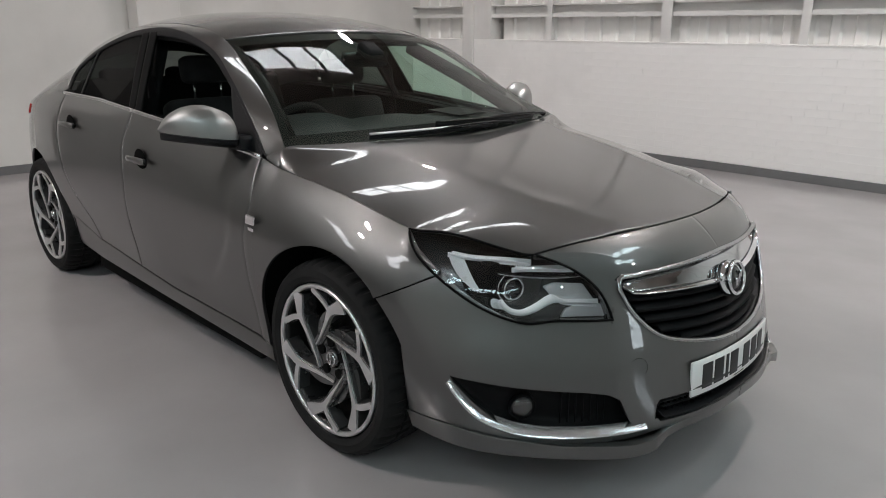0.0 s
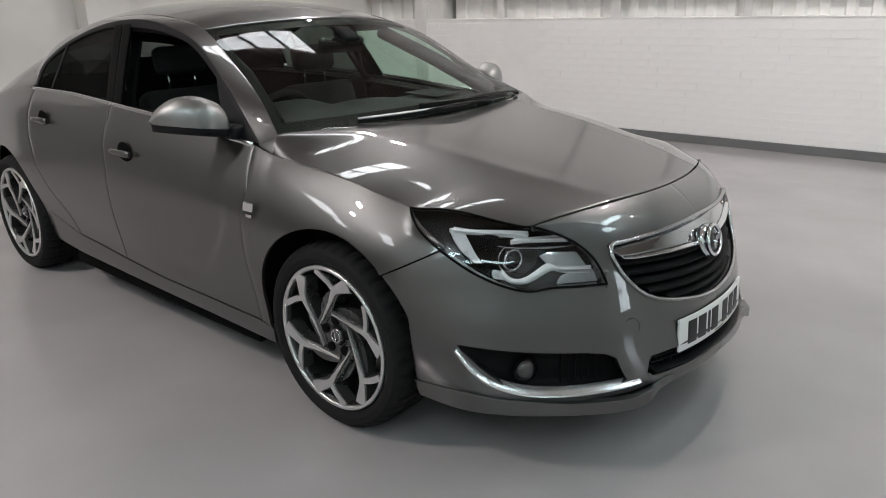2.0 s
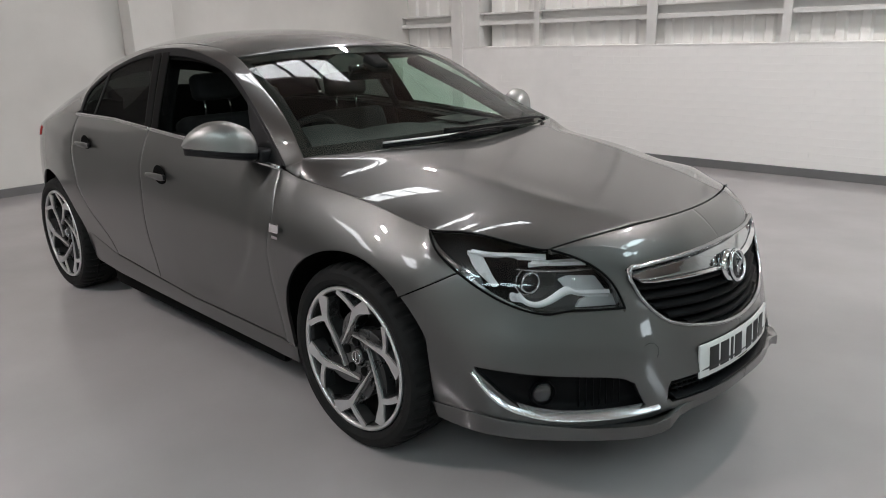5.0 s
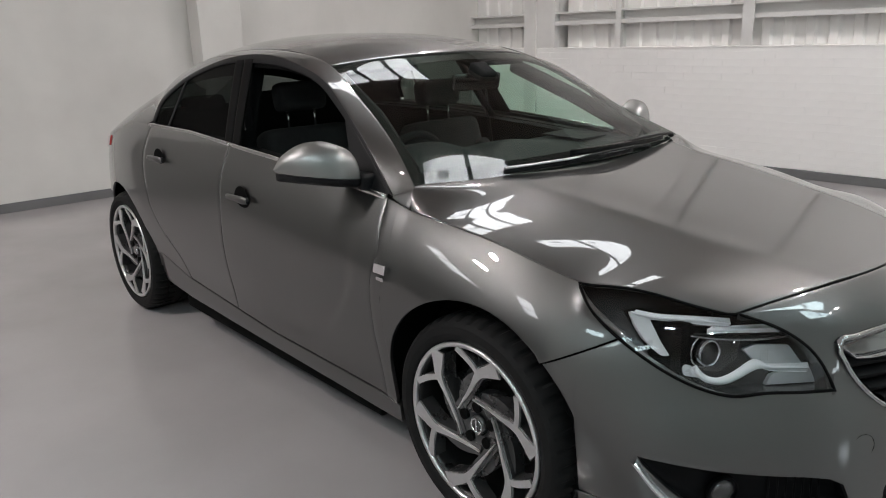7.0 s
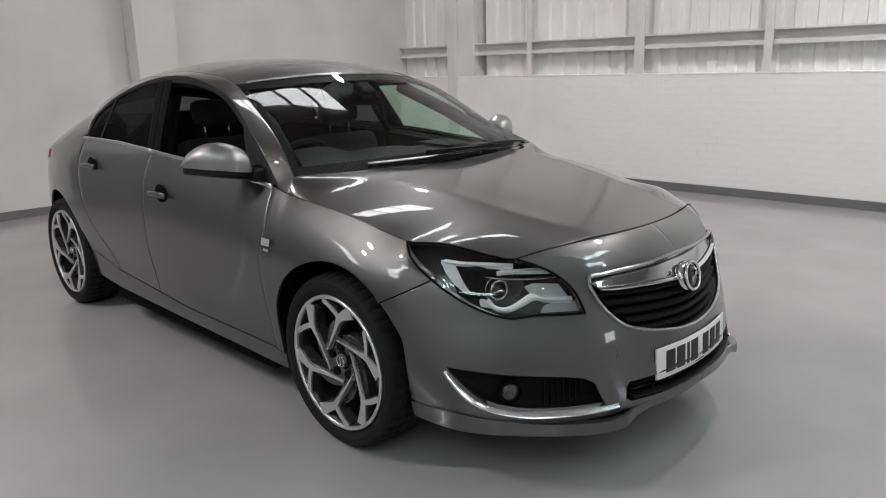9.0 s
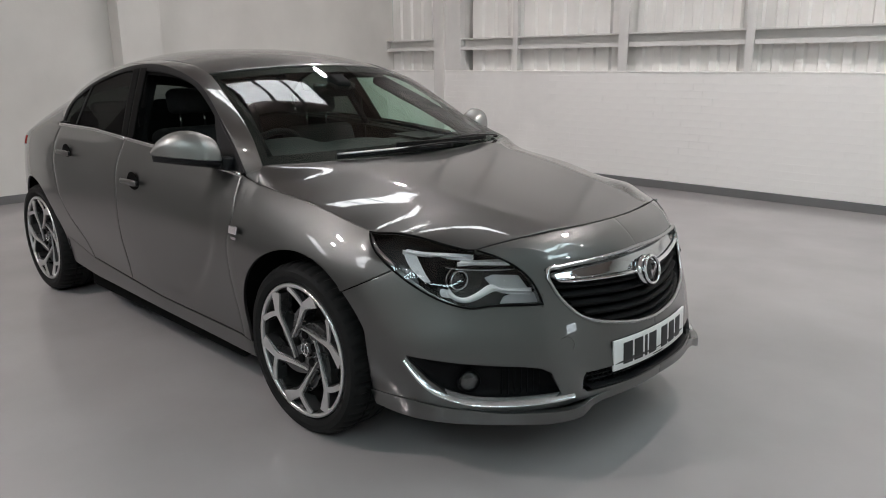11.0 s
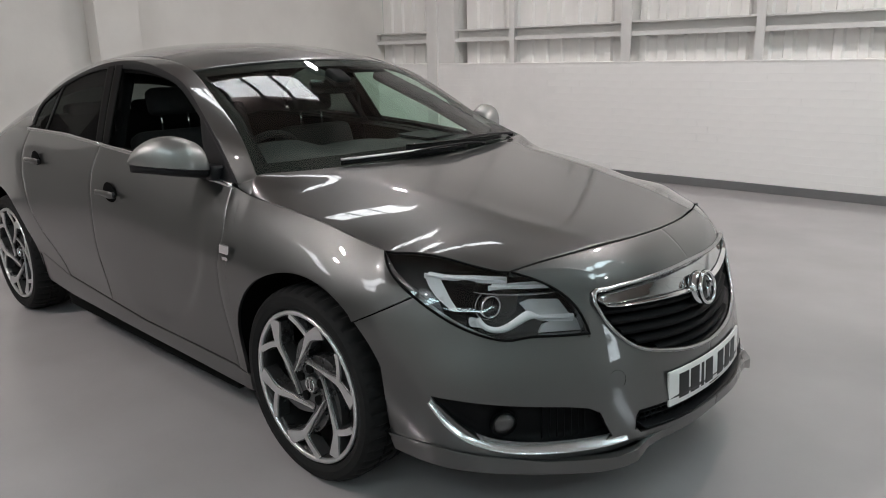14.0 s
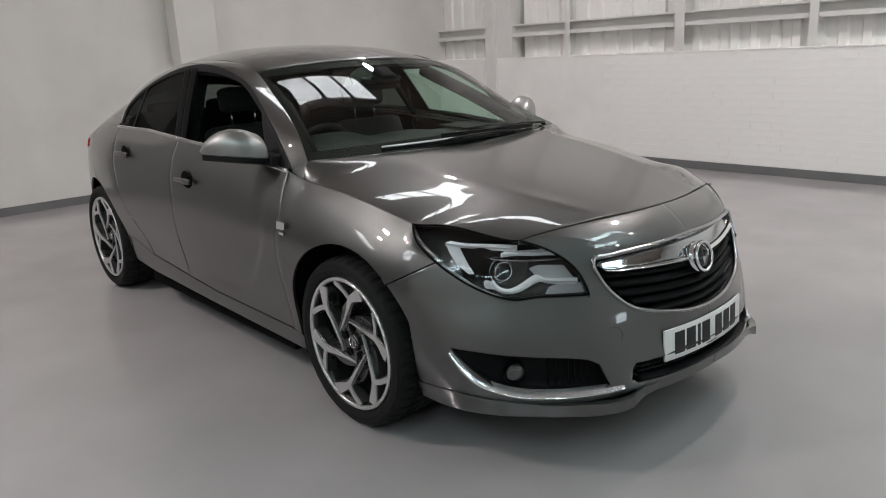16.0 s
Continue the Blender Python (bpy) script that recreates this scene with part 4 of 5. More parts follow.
def lamp_plate(name, pts, mat, parent, side, out=0.0, thick=0.02, label="", bend=0.0):
    """A slab with that outline, front face at out before the lamp's plane."""
    n = len(pts)
    f = np.array([on_lamp(a, b, out - bend * a * a) for a, b in pts])
    k = np.array([on_lamp(a, b, out - thick - bend * a * a) for a, b in pts])
    vs = np.concatenate([f, k]) * np.array([1, side, 1])
    fs = [tuple(range(n)), tuple(range(2 * n - 1, n - 1, -1))] + [(i, (i + 1) % n, n + (i + 1) % n, n + i) for i in range(n)]
    bm = bmesh.new()
    vv = [bm.verts.new(p) for p in vs]
    for q in fs:
        bm.faces.new([vv[i] for i in q])
    bmesh.ops.recalc_face_normals(bm, faces=bm.faces[:])
    bmesh.ops.bevel(bm, geom=bm.edges[:], offset=0.002, segments=2, affect="EDGES")
    return part(name, bm, mat, parent, label)


def lamp_strip(name, top, bot, mat, parent, side, out=0.0, thick=0.016, bend=0.5, round_=0.006):
    """A curved guide between an upper and a lower line, its face rounded."""
    n = 26
    t, b = (cubic(np.linspace(0, 1, len(q)), np.array(q))(np.linspace(0, 1, n)) for q in (top, bot))
    rows = []
    for v in np.linspace(0, 1, 7):
        ab = t * (1 - v) + b * v
        rows.append([on_lamp(p[0], p[1], out + round_ * 4 * v * (1 - v) - bend * p[0] * p[0]) for p in ab])
    return sheet(name, np.array(rows).transpose(1, 0, 2), mat, parent, side=side, thick=thick, outward=(0, 0, 0.6))


def ring(name, c, n, r0, r1, depth, mat, parent, label="", seg=36):
    """A flat ring with rounded front, axis n."""
    bm = bmesh.new()
    q = Vector(n).to_track_quat("Z", "Y")
    m = Matrix.Translation(Vector(c)) @ q.to_matrix().to_4x4()
    prof = [(r0, 0), (r0 + (r1 - r0) * 0.2, depth * 0.8), (r0 + (r1 - r0) * 0.5, depth), (r0 + (r1 - r0) * 0.8, depth * 0.8), (r1, 0)]
    loops = [[bm.verts.new(m @ Vector((r * math.cos(2 * math.pi * i / seg), r * math.sin(2 * math.pi * i / seg), h))) for r, h in prof] for i in range(seg)]
    for i in range(seg):
        for j in range(len(prof)):
            bm.faces.new((loops[i][j], loops[(i + 1) % seg][j], loops[(i + 1) % seg][(j + 1) % 5], loops[i][(j + 1) % 5]))
    bmesh.ops.recalc_face_normals(bm, faces=bm.faces[:])
    return part(name, bm, mat, parent, label, smooth=True)


def dome(name, c, n, r, h, mat, parent, label="", seg=28):
    bm = bmesh.new()
    q = Vector(n).to_track_quat("Z", "Y").to_matrix().to_4x4()
    bmesh.ops.create_uvsphere(bm, u_segments=seg, v_segments=16, radius=1, matrix=Matrix.Translation(Vector(c)) @ q @ Matrix.Diagonal((r, r, h, 1)))
    return part(name, bm, mat, parent, label, smooth=True)


lamps = [o for o in car.children if o.name.startswith("headlamp")]
for side, lamp in zip((-1, 1), lamps):
    mir = np.array([1, side, 1])
    nn = L_N * mir
    fwd = np.array([0.93, 0.30 * side, 0.06])
    lamp_plate("side_reflector", [(-0.178, 0.103), (-0.134, 0.092), (-0.105, 0.027), (-0.085, -0.006), (-0.105, -0.006), (-0.147, 0.035), (-0.166, 0.068)], LAMP_SILVER, lamp, side, out=-0.03, thick=0.03, bend=0.3)
    lamp_strip("daylight_guide", [(-0.178, 0.107), (-0.118, 0.097), (-0.036, 0.088), (0.060, 0.076)], [(-0.166, 0.095), (-0.11, 0.084), (-0.036, 0.078), (0.060, 0.069)], LAMP_WHITE, lamp, side, out=-0.022)
    lamp_strip("lower_guide", [(0.004, 0.061), (0.050, 0.063), (0.094, 0.0625), (0.189, 0.061)], [(0.020, 0.052), (0.050, 0.051), (0.094, 0.052), (0.184, 0.053)], LAMP_WHITE, lamp, side, out=-0.022)
    for i in range(14):
        a = -0.028 + i * 0.0068
        lamp_plate("guide_tooth", [(a, 0.0745 - 0.09 * (a + 0.03)), (a + 0.0035, 0.0742 - 0.09 * (a + 0.03)), (a + 0.0035, 0.0672 - 0.09 * (a + 0.03)), (a, 0.0675 - 0.09 * (a + 0.03))], SATIN, lamp, side, out=-0.022, thick=0.004, bend=0.5)
    lamp_strip("bright_edge", [(-0.036, 0.045), (0.029, 0.036), (0.127, 0.033), (0.225, 0.038)], [(-0.036, 0.041), (0.029, 0.032), (0.127, 0.028), (0.225, 0.035)], CHROME, lamp, side, out=-0.022, round_=0.002, thick=0.004)
    lamp_strip("bezel_edge", [(-0.095, 0.061), (-0.080, 0.060), (-0.066, 0.058), (-0.052, 0.056)], [(-0.093, 0.056), (-0.080, 0.055), (-0.066, 0.053), (-0.052, 0.052)], SATIN, lamp, side, out=-0.030, round_=0.002, thick=0.004)
    lamp_strip("bezel_edge", [(-0.095, 0.060), (-0.090, 0.040), (-0.084, 0.018), (-0.058, -0.016)], [(-0.090, 0.060), (-0.085, 0.040), (-0.078, 0.020), (-0.053, -0.013)], SATIN, lamp, side, out=-0.030, round_=0.002, thick=0.004)
    lamp_strip("sweep_guide", [(-0.024, -0.028), (-0.006, -0.050), (0.014, -0.059), (0.037, -0.058), (0.075, -0.040), (0.114, -0.017), (0.140, -0.025), (0.165, -0.034), (0.21, -0.037), (0.258, -0.040)],
               [(-0.031, -0.046), (-0.012, -0.066), (0.012, -0.076), (0.045, -0.077), (0.085, -0.062), (0.124, -0.043), (0.150, -0.043), (0.176, -0.045), (0.22, -0.046), (0.261, -0.047)], LAMP_WHITE, lamp, side, out=-0.024, bend=0.4)
    lamp_plate("end_reflector", [(-0.063, -0.024), (-0.032, -0.032), (-0.012, -0.062), (-0.050, -0.056)], LAMP_SILVER, lamp, side, out=-0.034)
    lamp_plate("turn_reflector", [(0.099, 0.005), (0.130, 0.016), (0.217, 0.012), (0.255, -0.040), (0.16, -0.036), (0.119, -0.019)], TURN_GREY, lamp, side, out=-0.040, bend=0.4)
    for i in range(4):
        for j in range(4):
            a, b = 0.141 + i * 0.0058 - j * 0.0006, 0.004 - j * 0.0075
            lamp_plate("reflector_rib", [(a, b), (a + 0.004, b - 0.002), (a + 0.004, b - 0.0065), (a, b - 0.0045)], SATIN, lamp, side, out=-0.037, thick=0.006, bend=0.4)
    lamp_plate("lower_cover", [(0.164, -0.060), (0.190, -0.052), (0.274, -0.048), (0.299, -0.083), (0.150, -0.084)], TURN_GREY, lamp, side, out=-0.035, bend=0.4)
    lamp_plate("dark_bridge", [(-0.06, 0.050), (0.03, 0.046), (0.19, 0.049), (0.215, 0.040), (0.127, 0.034), (0.029, 0.038), (-0.04, 0.043)], GLOSS, lamp, side, out=-0.030, thick=0.03, bend=0.5)
    lamp_plate("bezel", [(-0.082, 0.052), (-0.03, 0.048), (0.10, 0.032), (0.088, -0.020), (0.045, -0.052), (-0.01, -0.046), (-0.050, -0.014), (-0.074, 0.018)], GLOSS, lamp, side, out=-0.058, thick=0.02, bend=0.4)
    c = on_lamp(0.004, 0.002, -0.048) * mir
    ring("projector_ring", c, fwd, 0.027, 0.036, 0.022, CHROME, lamp, "bright ring round the projector lens")
    ring("outer_ring", c - 0.015 * fwd, fwd, 0.039, 0.044, 0.016, SATIN, lamp)
    dome("projector_lens", c - 0.006 * fwd, fwd, 0.031, 0.020, GLOSS, lamp, "dark glass projector lens")
    dome("projector_glass", c + 0.004 * fwd, fwd, 0.029, 0.016, CLEAR, lamp)

# ---- grille ----
grille = new("grille")
grille.parent = car
grille["label"] = "black slatted grille with a bright wing bar and round emblem"
gws = np.r_[-np.flip(np.linspace(0.36, GR_END - 0.002, 14)), np.linspace(-0.35, 0.35, 51), np.linspace(0.36, GR_END - 0.002, 14)]
aw = np.abs(gws)


def nose_at(w, z, back=0.0):
    p = skin(s_w(np.abs(w)), z)
    p[..., 1] = np.abs(w)
    return np.stack([p[..., 0] - back, w + 0 * p[..., 0], p[..., 2]], -1)


g = np.stack([nose_at(gws, GR_BOT(aw) * (1 - v) + GR_TOP(aw) * v, 0.075 + 0.0 * v) for v in np.linspace(-0.1, 1.1, 10)], 1)
sheet("grille_backing", g, LINER, grille, side=1, thick=0.004)
for edge in (GR_BOT, GR_TOP):
    g = np.stack([nose_at(gws, edge(aw), d) for d in (0.002, 0.08)], 1)
    sheet("opening_edge", g, BLACK, grille, side=1, thick=0.003)
# bright lip round the opening
loop = np.concatenate([nose_at(gws, GR_BOT(aw) + 0.002, 0.0), nose_at(gws[::-1], GR_TOP(aw) - 0.002, 0.0)[1:-1]])
tube("grille_lip", loop, (0.009, 0.007), LIP, grille, side=1, n=8, closed=True)
for k in range(5):
    f = (k + 0.55) / 5
    wmax = [0.415, 0.398, 0.372, 0.330, 0.255][k]
    sw = np.linspace(-wmax, wmax, 41)
    zc = 0.634 - 0.032 * k + 0.016 * (np.abs(sw) / 0.3) ** 1.3
    rows = [nose_at(sw, zc + dz, back) for dz, back in ((0.012, 0.050), (0.010, 0.020), (0.002, 0.012), (-0.008, 0.018), (-0.011, 0.050))]
    sheet("slat", np.array(rows).transpose(1, 0, 2), SLAT, grille, side=1, thick=0.003)
# the wing bar and its emblem
bw = np.linspace(-0.438, 0.438, 81)
b_top = np.interp(np.abs(bw), [0, 0.10, 0.30, 0.41, 0.43, 0.438], [0.724, 0.725, 0.722, 0.719, 0.715, 0.706])
b_bot = np.interp(np.abs(bw), [0, 0.05, 0.13, 0.26, 0.37, 0.415, 0.438], [0.640, 0.650, 0.656, 0.662, 0.668, 0.675, 0.702])
def bar_rows(prof):
    return np.array([nose_at(bw, b_bot + (b_top - b_bot) * v, back) for v, back in prof]).transpose(1, 0, 2)


wing_bar = sheet("wing_bar", bar_rows(((0.17, 0.012), (0.24, 0.012), (0.32, 0.014), (0.50, 0.017), (0.68, 0.021), (0.84, 0.026), (0.93, 0.029), (1, 0.034))), SMOKED, grille, side=1, thick=0.004, label="smoked chrome wing bar")
sheet("bar_edge", bar_rows(((0, 0.030), (0.0, 0.006), (0.04, -0.004), (0.11, -0.007), (0.17, -0.003), (0.20, 0.006), (0.21, 0.02))), CHROME, wing_bar, side=1, thick=0.002, label="polished chrome lower edge")
sheet("bar_edge", bar_rows(((0.90, 0.030), (0.92, 0.022), (0.96, 0.020), (1, 0.023), (1, 0.035))), CHROME, wing_bar, side=1, thick=0.002, label="polished chrome upper edge")
e = np.array([0.944, 0, 0.654])
en = np.array([0.97, 0, 0.22])
emblem = dome("emblem", e - 0.012 * en, en, 0.056, 0.030, CHROME, grille, "round chrome emblem with a plain raised mark")
ring("emblem_ring", e + 0.012 * en, en, 0.043, 0.057, 0.012, CHROME, emblem, seg=48)
dome("emblem_field", e + 0.004 * en, en, 0.044, 0.018, GLOSS, emblem, "dark field")
bm = bmesh.new()
for k, (y, z, sy, sz, a) in enumerate([(0.012, 0.012, 0.009, 0.026, 20), (-0.012, -0.010, 0.009, 0.028, 20), (0.0, 0.0, 0.007, 0.034, -35)]):
    m = Matrix.Translation(Vector(e + 0.022 * en)) @ pose(0, y, z, a, 0, 0)
    bmesh.ops.create_cube(bm, size=1, matrix=m @ Matrix.Diagonal((0.010, sy, sz, 1)))
bmesh.ops.bevel(bm, geom=bm.edges[:], offset=0.002, segments=2, affect="EDGES")
part("emblem_mark", bm, CHROME, emblem)

# ---- air intake and number plate ----
iw = np.linspace(-0.372, 0.372, 41)
lo_i, hi_i = lower_hole(s_w(np.abs(iw)))
g = np.stack([nose_at(iw, lo_i - 0.01 + (hi_i - lo_i + 0.02) * v, 0.06) for v in np.linspace(0, 1, 5)], 1)
intake = sheet("air_intake", g, LINER, car, side=1, thick=0.004, label="black mesh air intake")
for edge in (lo_i, hi_i):
    sheet("intake_edge", np.stack([nose_at(iw, edge, d) for d in (0.003, 0.065)], 1), BLACK, intake, side=1, thick=0.003)
for k in range(3):
    kw = np.linspace(-0.33, 0.33, 31)
    l2, h2 = lower_hole(s_w(np.abs(kw)))
    tube("mesh_bar", nose_at(kw, l2 + (h2 - l2) * (k + 1) / 4, 0.04), (0.004, 0.004), BLACK, intake, side=1, n=6)
for k in range(-14, 15):
    y = k * 0.022
    l2, h2 = lower_hole(s_w(np.array([abs(y)])))
    a, b = nose_at(np.array([y]), l2, 0.042)[0], nose_at(np.array([y]), h2, 0.042)[0]
    tube("mesh_bar", np.array([a, (a + b) / 2, b]) + np.array([[0, 0, 0], [0, 1e-4, 0], [0, 0, 0]]), 0.003, BLACK, intake, side=1, n=5)

PW, PH = 0.26, 0.0555
pc, rx_ = np.array([1.003, 0.0, 0.398]), 0.05


def plate_at(y, z, out=0.0):
    """On the slightly bowed plate: y across, z up from its middle."""
    return np.array([pc[0] - 0.42 * y * y - rx_ * z + out, y, pc[2] + z])


def plate_slab(name, y0, y1, z0, z1, out, thick, mat, parent, label="", r=0.0, lean=0.0):
    n = 13
    g = np.array([[plate_at(y0 + (y1 - y0) * a + lean * (b - 0.5), z0 + (z1 - z0) * b, out) for b in np.linspace(0, 1, 3)] for a in np.linspace(0, 1, n)])
    return sheet(name, g, mat, parent, side=1, thick=thick, label=label)


plate = plate_slab("number_plate", -PW, PW, -PH, PH, 0.0, 0.008, PLATE, car, "white number plate with plain dark bars")
cw = 0.050
ys = [-0.198, -0.138, -0.092, -0.048, 0.040, 0.104, 0.168]
for i, y in enumerate(ys):
    w_ = 0.016 if i == 2 else cw
    plate_slab("plate_bar", y - w_ / 2 + 0.01, y + w_ / 2 + 0.01, -0.039, 0.040, 0.0015, 0.002, INK, plate)
plate_slab("maker_mark", -0.035, 0.035, -0.049, -0.0455, 0.0012, 0.001, INK, plate)
part("plate_backing", box_bm(0.925, 0.958, -0.25, 0.25, 0.345, 0.45, bevel=0.004), BLACK, plate)

# ---- fog lamps with bright blades ----
for side in (-1, 1):
    fw = np.linspace(0.442, 0.793, 40)
    l2, h2 = lower_hole(s_w(fw))
    pocket_rows = []
    for v in np.linspace(0, 1, 9):
        p = skin(s_w(fw), l2 + (h2 - l2) * v)
        deep = 0.055 * (1 - (2 * v - 1) ** 6) * np.clip((0.795 - fw) / 0.12, 0, 1) ** 0.7 + 0.004
        pocket_rows.append(p - np.stack([0.75 * deep, 0.66 * deep, 0 * deep], -1))
    pocket = sheet("fog_pocket", np.array(pocket_rows).transpose(1, 0, 2), POCKET, car, side=side, thick=0.004, label="black fog lamp surround")
    # ribbed mesh in the inner part
    for k in range(7):
        w0 = 0.50 + 0.016 * k
        l3, h3 = lower_hole(s_w(np.array([w0])))
        a, b = skin(s_w(np.array([w0])), l3 + 0.018)[0], skin(s_w(np.array([w0])), h3 - 0.018)[0]
        off = np.array([0.036, 0.032, 0])
        tube("pocket_rib", np.array([a - off, (a + b) / 2 - off + np.array([0, 0.0002, 0]), b - off]), 0.0025, SLAT, pocket, side=side, n=6)
    fc = np.array([0.682, 0.683, 0.352])
    fn = np.array([0.86, 0.50, 0.03])
    m = np.array([1, side, 1])
    fog = ring("fog_lamp", (fc - 0.022 * fn) * m, fn * m, 0.034, 0.041, 0.018, POCKET, pocket, "round fog lamp with clear lens")
    dome("fog_reflector", (fc - 0.022 * fn) * m, fn * m, 0.035, 0.012, FOG_GREY, fog)
    dome("fog_glass", (fc - 0.012 * fn) * m, fn * m, 0.035, 0.016, CLEAR, fog)
    # chrome blade along the foot of the pocket, turning up at its outer end
    cw_ = np.r_[np.linspace(0.40, 0.68, 22), np.linspace(0.69, 0.797, 16)]
    cz = cubic([0.39, 0.45, 0.50, 0.60, 0.68, 0.72, 0.755, 0.775, 0.797], [0.302, 0.296, 0.293, 0.290, 0.298, 0.314, 0.344, 0.380, 0.436])(cw_)
    th = np.interp(cw_, [0.40, 0.43, 0.58, 0.70, 0.77, 0.79], [0.017, 0.024, 0.026, 0.026, 0.030, 0.027])
    base = skin(s_w(cw_), cz)
    tang = np.gradient(base, axis=0)
    tang /= np.linalg.norm(tang, axis=1, keepdims=True)
    nrm = np.stack([0.72 + 0 * cw_, 0.68 + 0 * cw_, 0 * cw_], -1)
    upv = np.cross(tang, nrm)
    upv *= np.sign(upv[:, 2:] + 1e-9)
    upv /= np.linalg.norm(upv, axis=1, keepdims=True)
    rows = []
    for v, o in zip(np.linspace(-0.5, 0.5, 8), (-0.002, 0.012, 0.016, 0.011, 0.005, -0.002, -0.009, -0.018)):
        rows.append(base + upv * (v * th * 1.1)[:, None] + nrm * o)
    sheet("chrome_blade", np.array(rows).transpose(1, 0, 2), BLADE, pocket, side=side, thick=0.003, label="polished chrome blade")
    # towing-eye cover and parking sensor ring
    if side == -1:
        tc = skin(s_w(np.array([0.42])), np.array([0.47]))[0]
        ring("tow_cover", (tc - np.array([0.0015, 0.001, 0])) * m, np.array([0.86, 0.48 * side, 0.1]), 0.0292, 0.0300, 0.0012, LINER, bumpers[0], "round tow-eye cover outline")

# ---- mirrors ----
M_T = [0, 0.06, 0.2, 0.4, 0.6, 0.8, 0.93, 1.0]
M_H = cubic(M_T, [0.034, 0.072, 0.102, 0.113, 0.106, 0.078, 0.042, 0.012])
M_X = cubic(M_T, [0.050, 0.078, 0.098, 0.106, 0.100, 0.078, 0.046, 0.014])


def mirror_ring(t, th, low):
    """A place on the mirror: t from the door outwards, th round from front to back."""
    h, d = float(M_H(t)), float(M_X(t))
    z0 = 1.004 + 0.034 * t
    c, sn = math.cos(th), math.sin(th)
    x = (d if c > 0 else 0.034 * min(1, d / 0.06)) * math.copysign(abs(c) ** 0.8, c)
    z = -0.034 * (1 - 0.30 * t) * sn ** 0.6 if low else h * sn ** 0.85
    return (-0.640 - 0.075 * t * t + x, 0.816 + 0.236 * t + 0.010 * sn * (0 if low else 1) * (t > 0.5), z0 + z)


for side in (-1, 1):
    door = front_doors[0 if side < 0 else 1]
    made = []
    for low in (False, True):
        ts = np.r_[0, 0.02, 0.05, np.linspace(0.1, 0.95, 26), 0.985, 1.0]
        th = np.linspace(0, math.pi, 22)
        g = np.array([[mirror_ring(t, a, low) for a in th] for t in ts])
        if low:
            g[..., 0] = -0.64 + (g[..., 0] + 0.64) * 0.985 - 0.001
            g[..., 2] -= 0.003
        bm = bmesh.new()
        vv = [[bm.verts.new((p[0], side * p[1] - 0.095 * (side > 0), p[2])) for p in row_] for row_ in g]
        for i in range(len(ts) - 1):
            for j in range(len(th) - 1):
                bm.faces.new((vv[i][j], vv[i + 1][j], vv[i + 1][j + 1], vv[i][j + 1]))
        for i in range(len(ts) - 1):
            bm.faces.new((vv[i][0], vv[i][-1], vv[i + 1][-1], vv[i + 1][0]))
        bm.faces.new(vv[0])
        bm.faces.new(vv[-1])
        bmesh.ops.recalc_face_normals(bm, faces=bm.faces[:])
        made.append(bm)
    cap = part("door_mirror", made[0], SILVER_PAINT, door, "silver door mirror cap with black base", smooth=True)
    cap.data.set_sharp_from_angle(angle=radians(50))
    low_ = part("mirror_base", made[1], BLACK, cap, "black plastic lower shell", smooth=True)
    low_.data.set_sharp_from_angle(angle=radians(50))
    stalk = box_bm(-0.645, -0.545, 0.765, 0.835, 0.965, 1.018, bevel=0.012)
    for v_ in stalk.verts:
        v_.co.y *= side
    bmesh.ops.recalc_face_normals(stalk, faces=stalk.faces[:])
    part("mirror_stalk", stalk, BLACK, cap, smooth=True)

# ---- door handles ----
for side in (-1, 1):
    k = 0 if side < 0 else 1
    for door, xc, zc in ((front_doors[k], -1.280, 0.847), (rear_doors[k], -2.120, 0.920)):
        wv = float(skin(s_x(xc), zc)[1])
        # black oval on the door skin paints the shade of the handle's hollow
        bm = bmesh.new()
        bmesh.ops.create_uvsphere(bm, u_segments=32, v_segments=12, radius=1, matrix=Matrix.Translation((xc + 0.005, side * (wv - 0.001), zc - 0.002)) @ Matrix.Diagonal((0.064, 0.005, 0.056, 1)))
        cup = part("handle_cup_shade", bm, LINER, door, "black oval on the door for the shade in the handle's recess", smooth=True)
        xs = np.linspace(-0.095, 0.085, 24)
        lift = 0.026 * (1 - (np.abs(xs) / 0.10) ** 4) + 0.004
        path = np.stack([xc + xs, wv + lift, zc + 0.007 + 0.004 * np.cos(xs * 20)], -1)
        hh = np.interp(xs, [-0.095, -0.075, 0.0, 0.065, 0.085], [0.006, 0.013, 0.013, 0.016, 0.012])
        tube("door_handle", path, (np.full(24, 0.009), hh), PAINT, door, side=side, n=12, label="painted pull handle")
        dome("lock_cover", (xc + 0.080, side * (wv + 0.016), zc + 0.007), (0, side, 0), 0.014, 0.010, BLACK, door)

# ---- cowl and wipers ----
v = np.linspace(-1, 1, 61)
bon_r = bonnet_grid(40, 121)[0]
scr = crossing(rail_points(-0.352, -1.068, 7), [(-0.188, 0, 1.000), (-0.48, 0, 1.150), (-0.75, 0, 1.278), (-0.97, 0, 1.378)], 30, 121, power=2.0)
kk = np.abs(bon_r[:, 1]) < 0.75
ra = bon_r[kk] + np.array([-0.004, 0, -0.012])
rb = np.array([[np.interp(p[1], scr[2][:, 1], scr[2][:, 0]), p[1], np.interp(p[1], scr[2][:, 1], scr[2][:, 2]) - 0.006] for p in ra])
cowl = sheet("cowl", np.stack([ra, (ra + rb) / 2 - np.array([0, 0, 0.014]), rb], 1), BLACK, car, side=1, thick=0.006, label="black plastic scuttle below the windscreen")


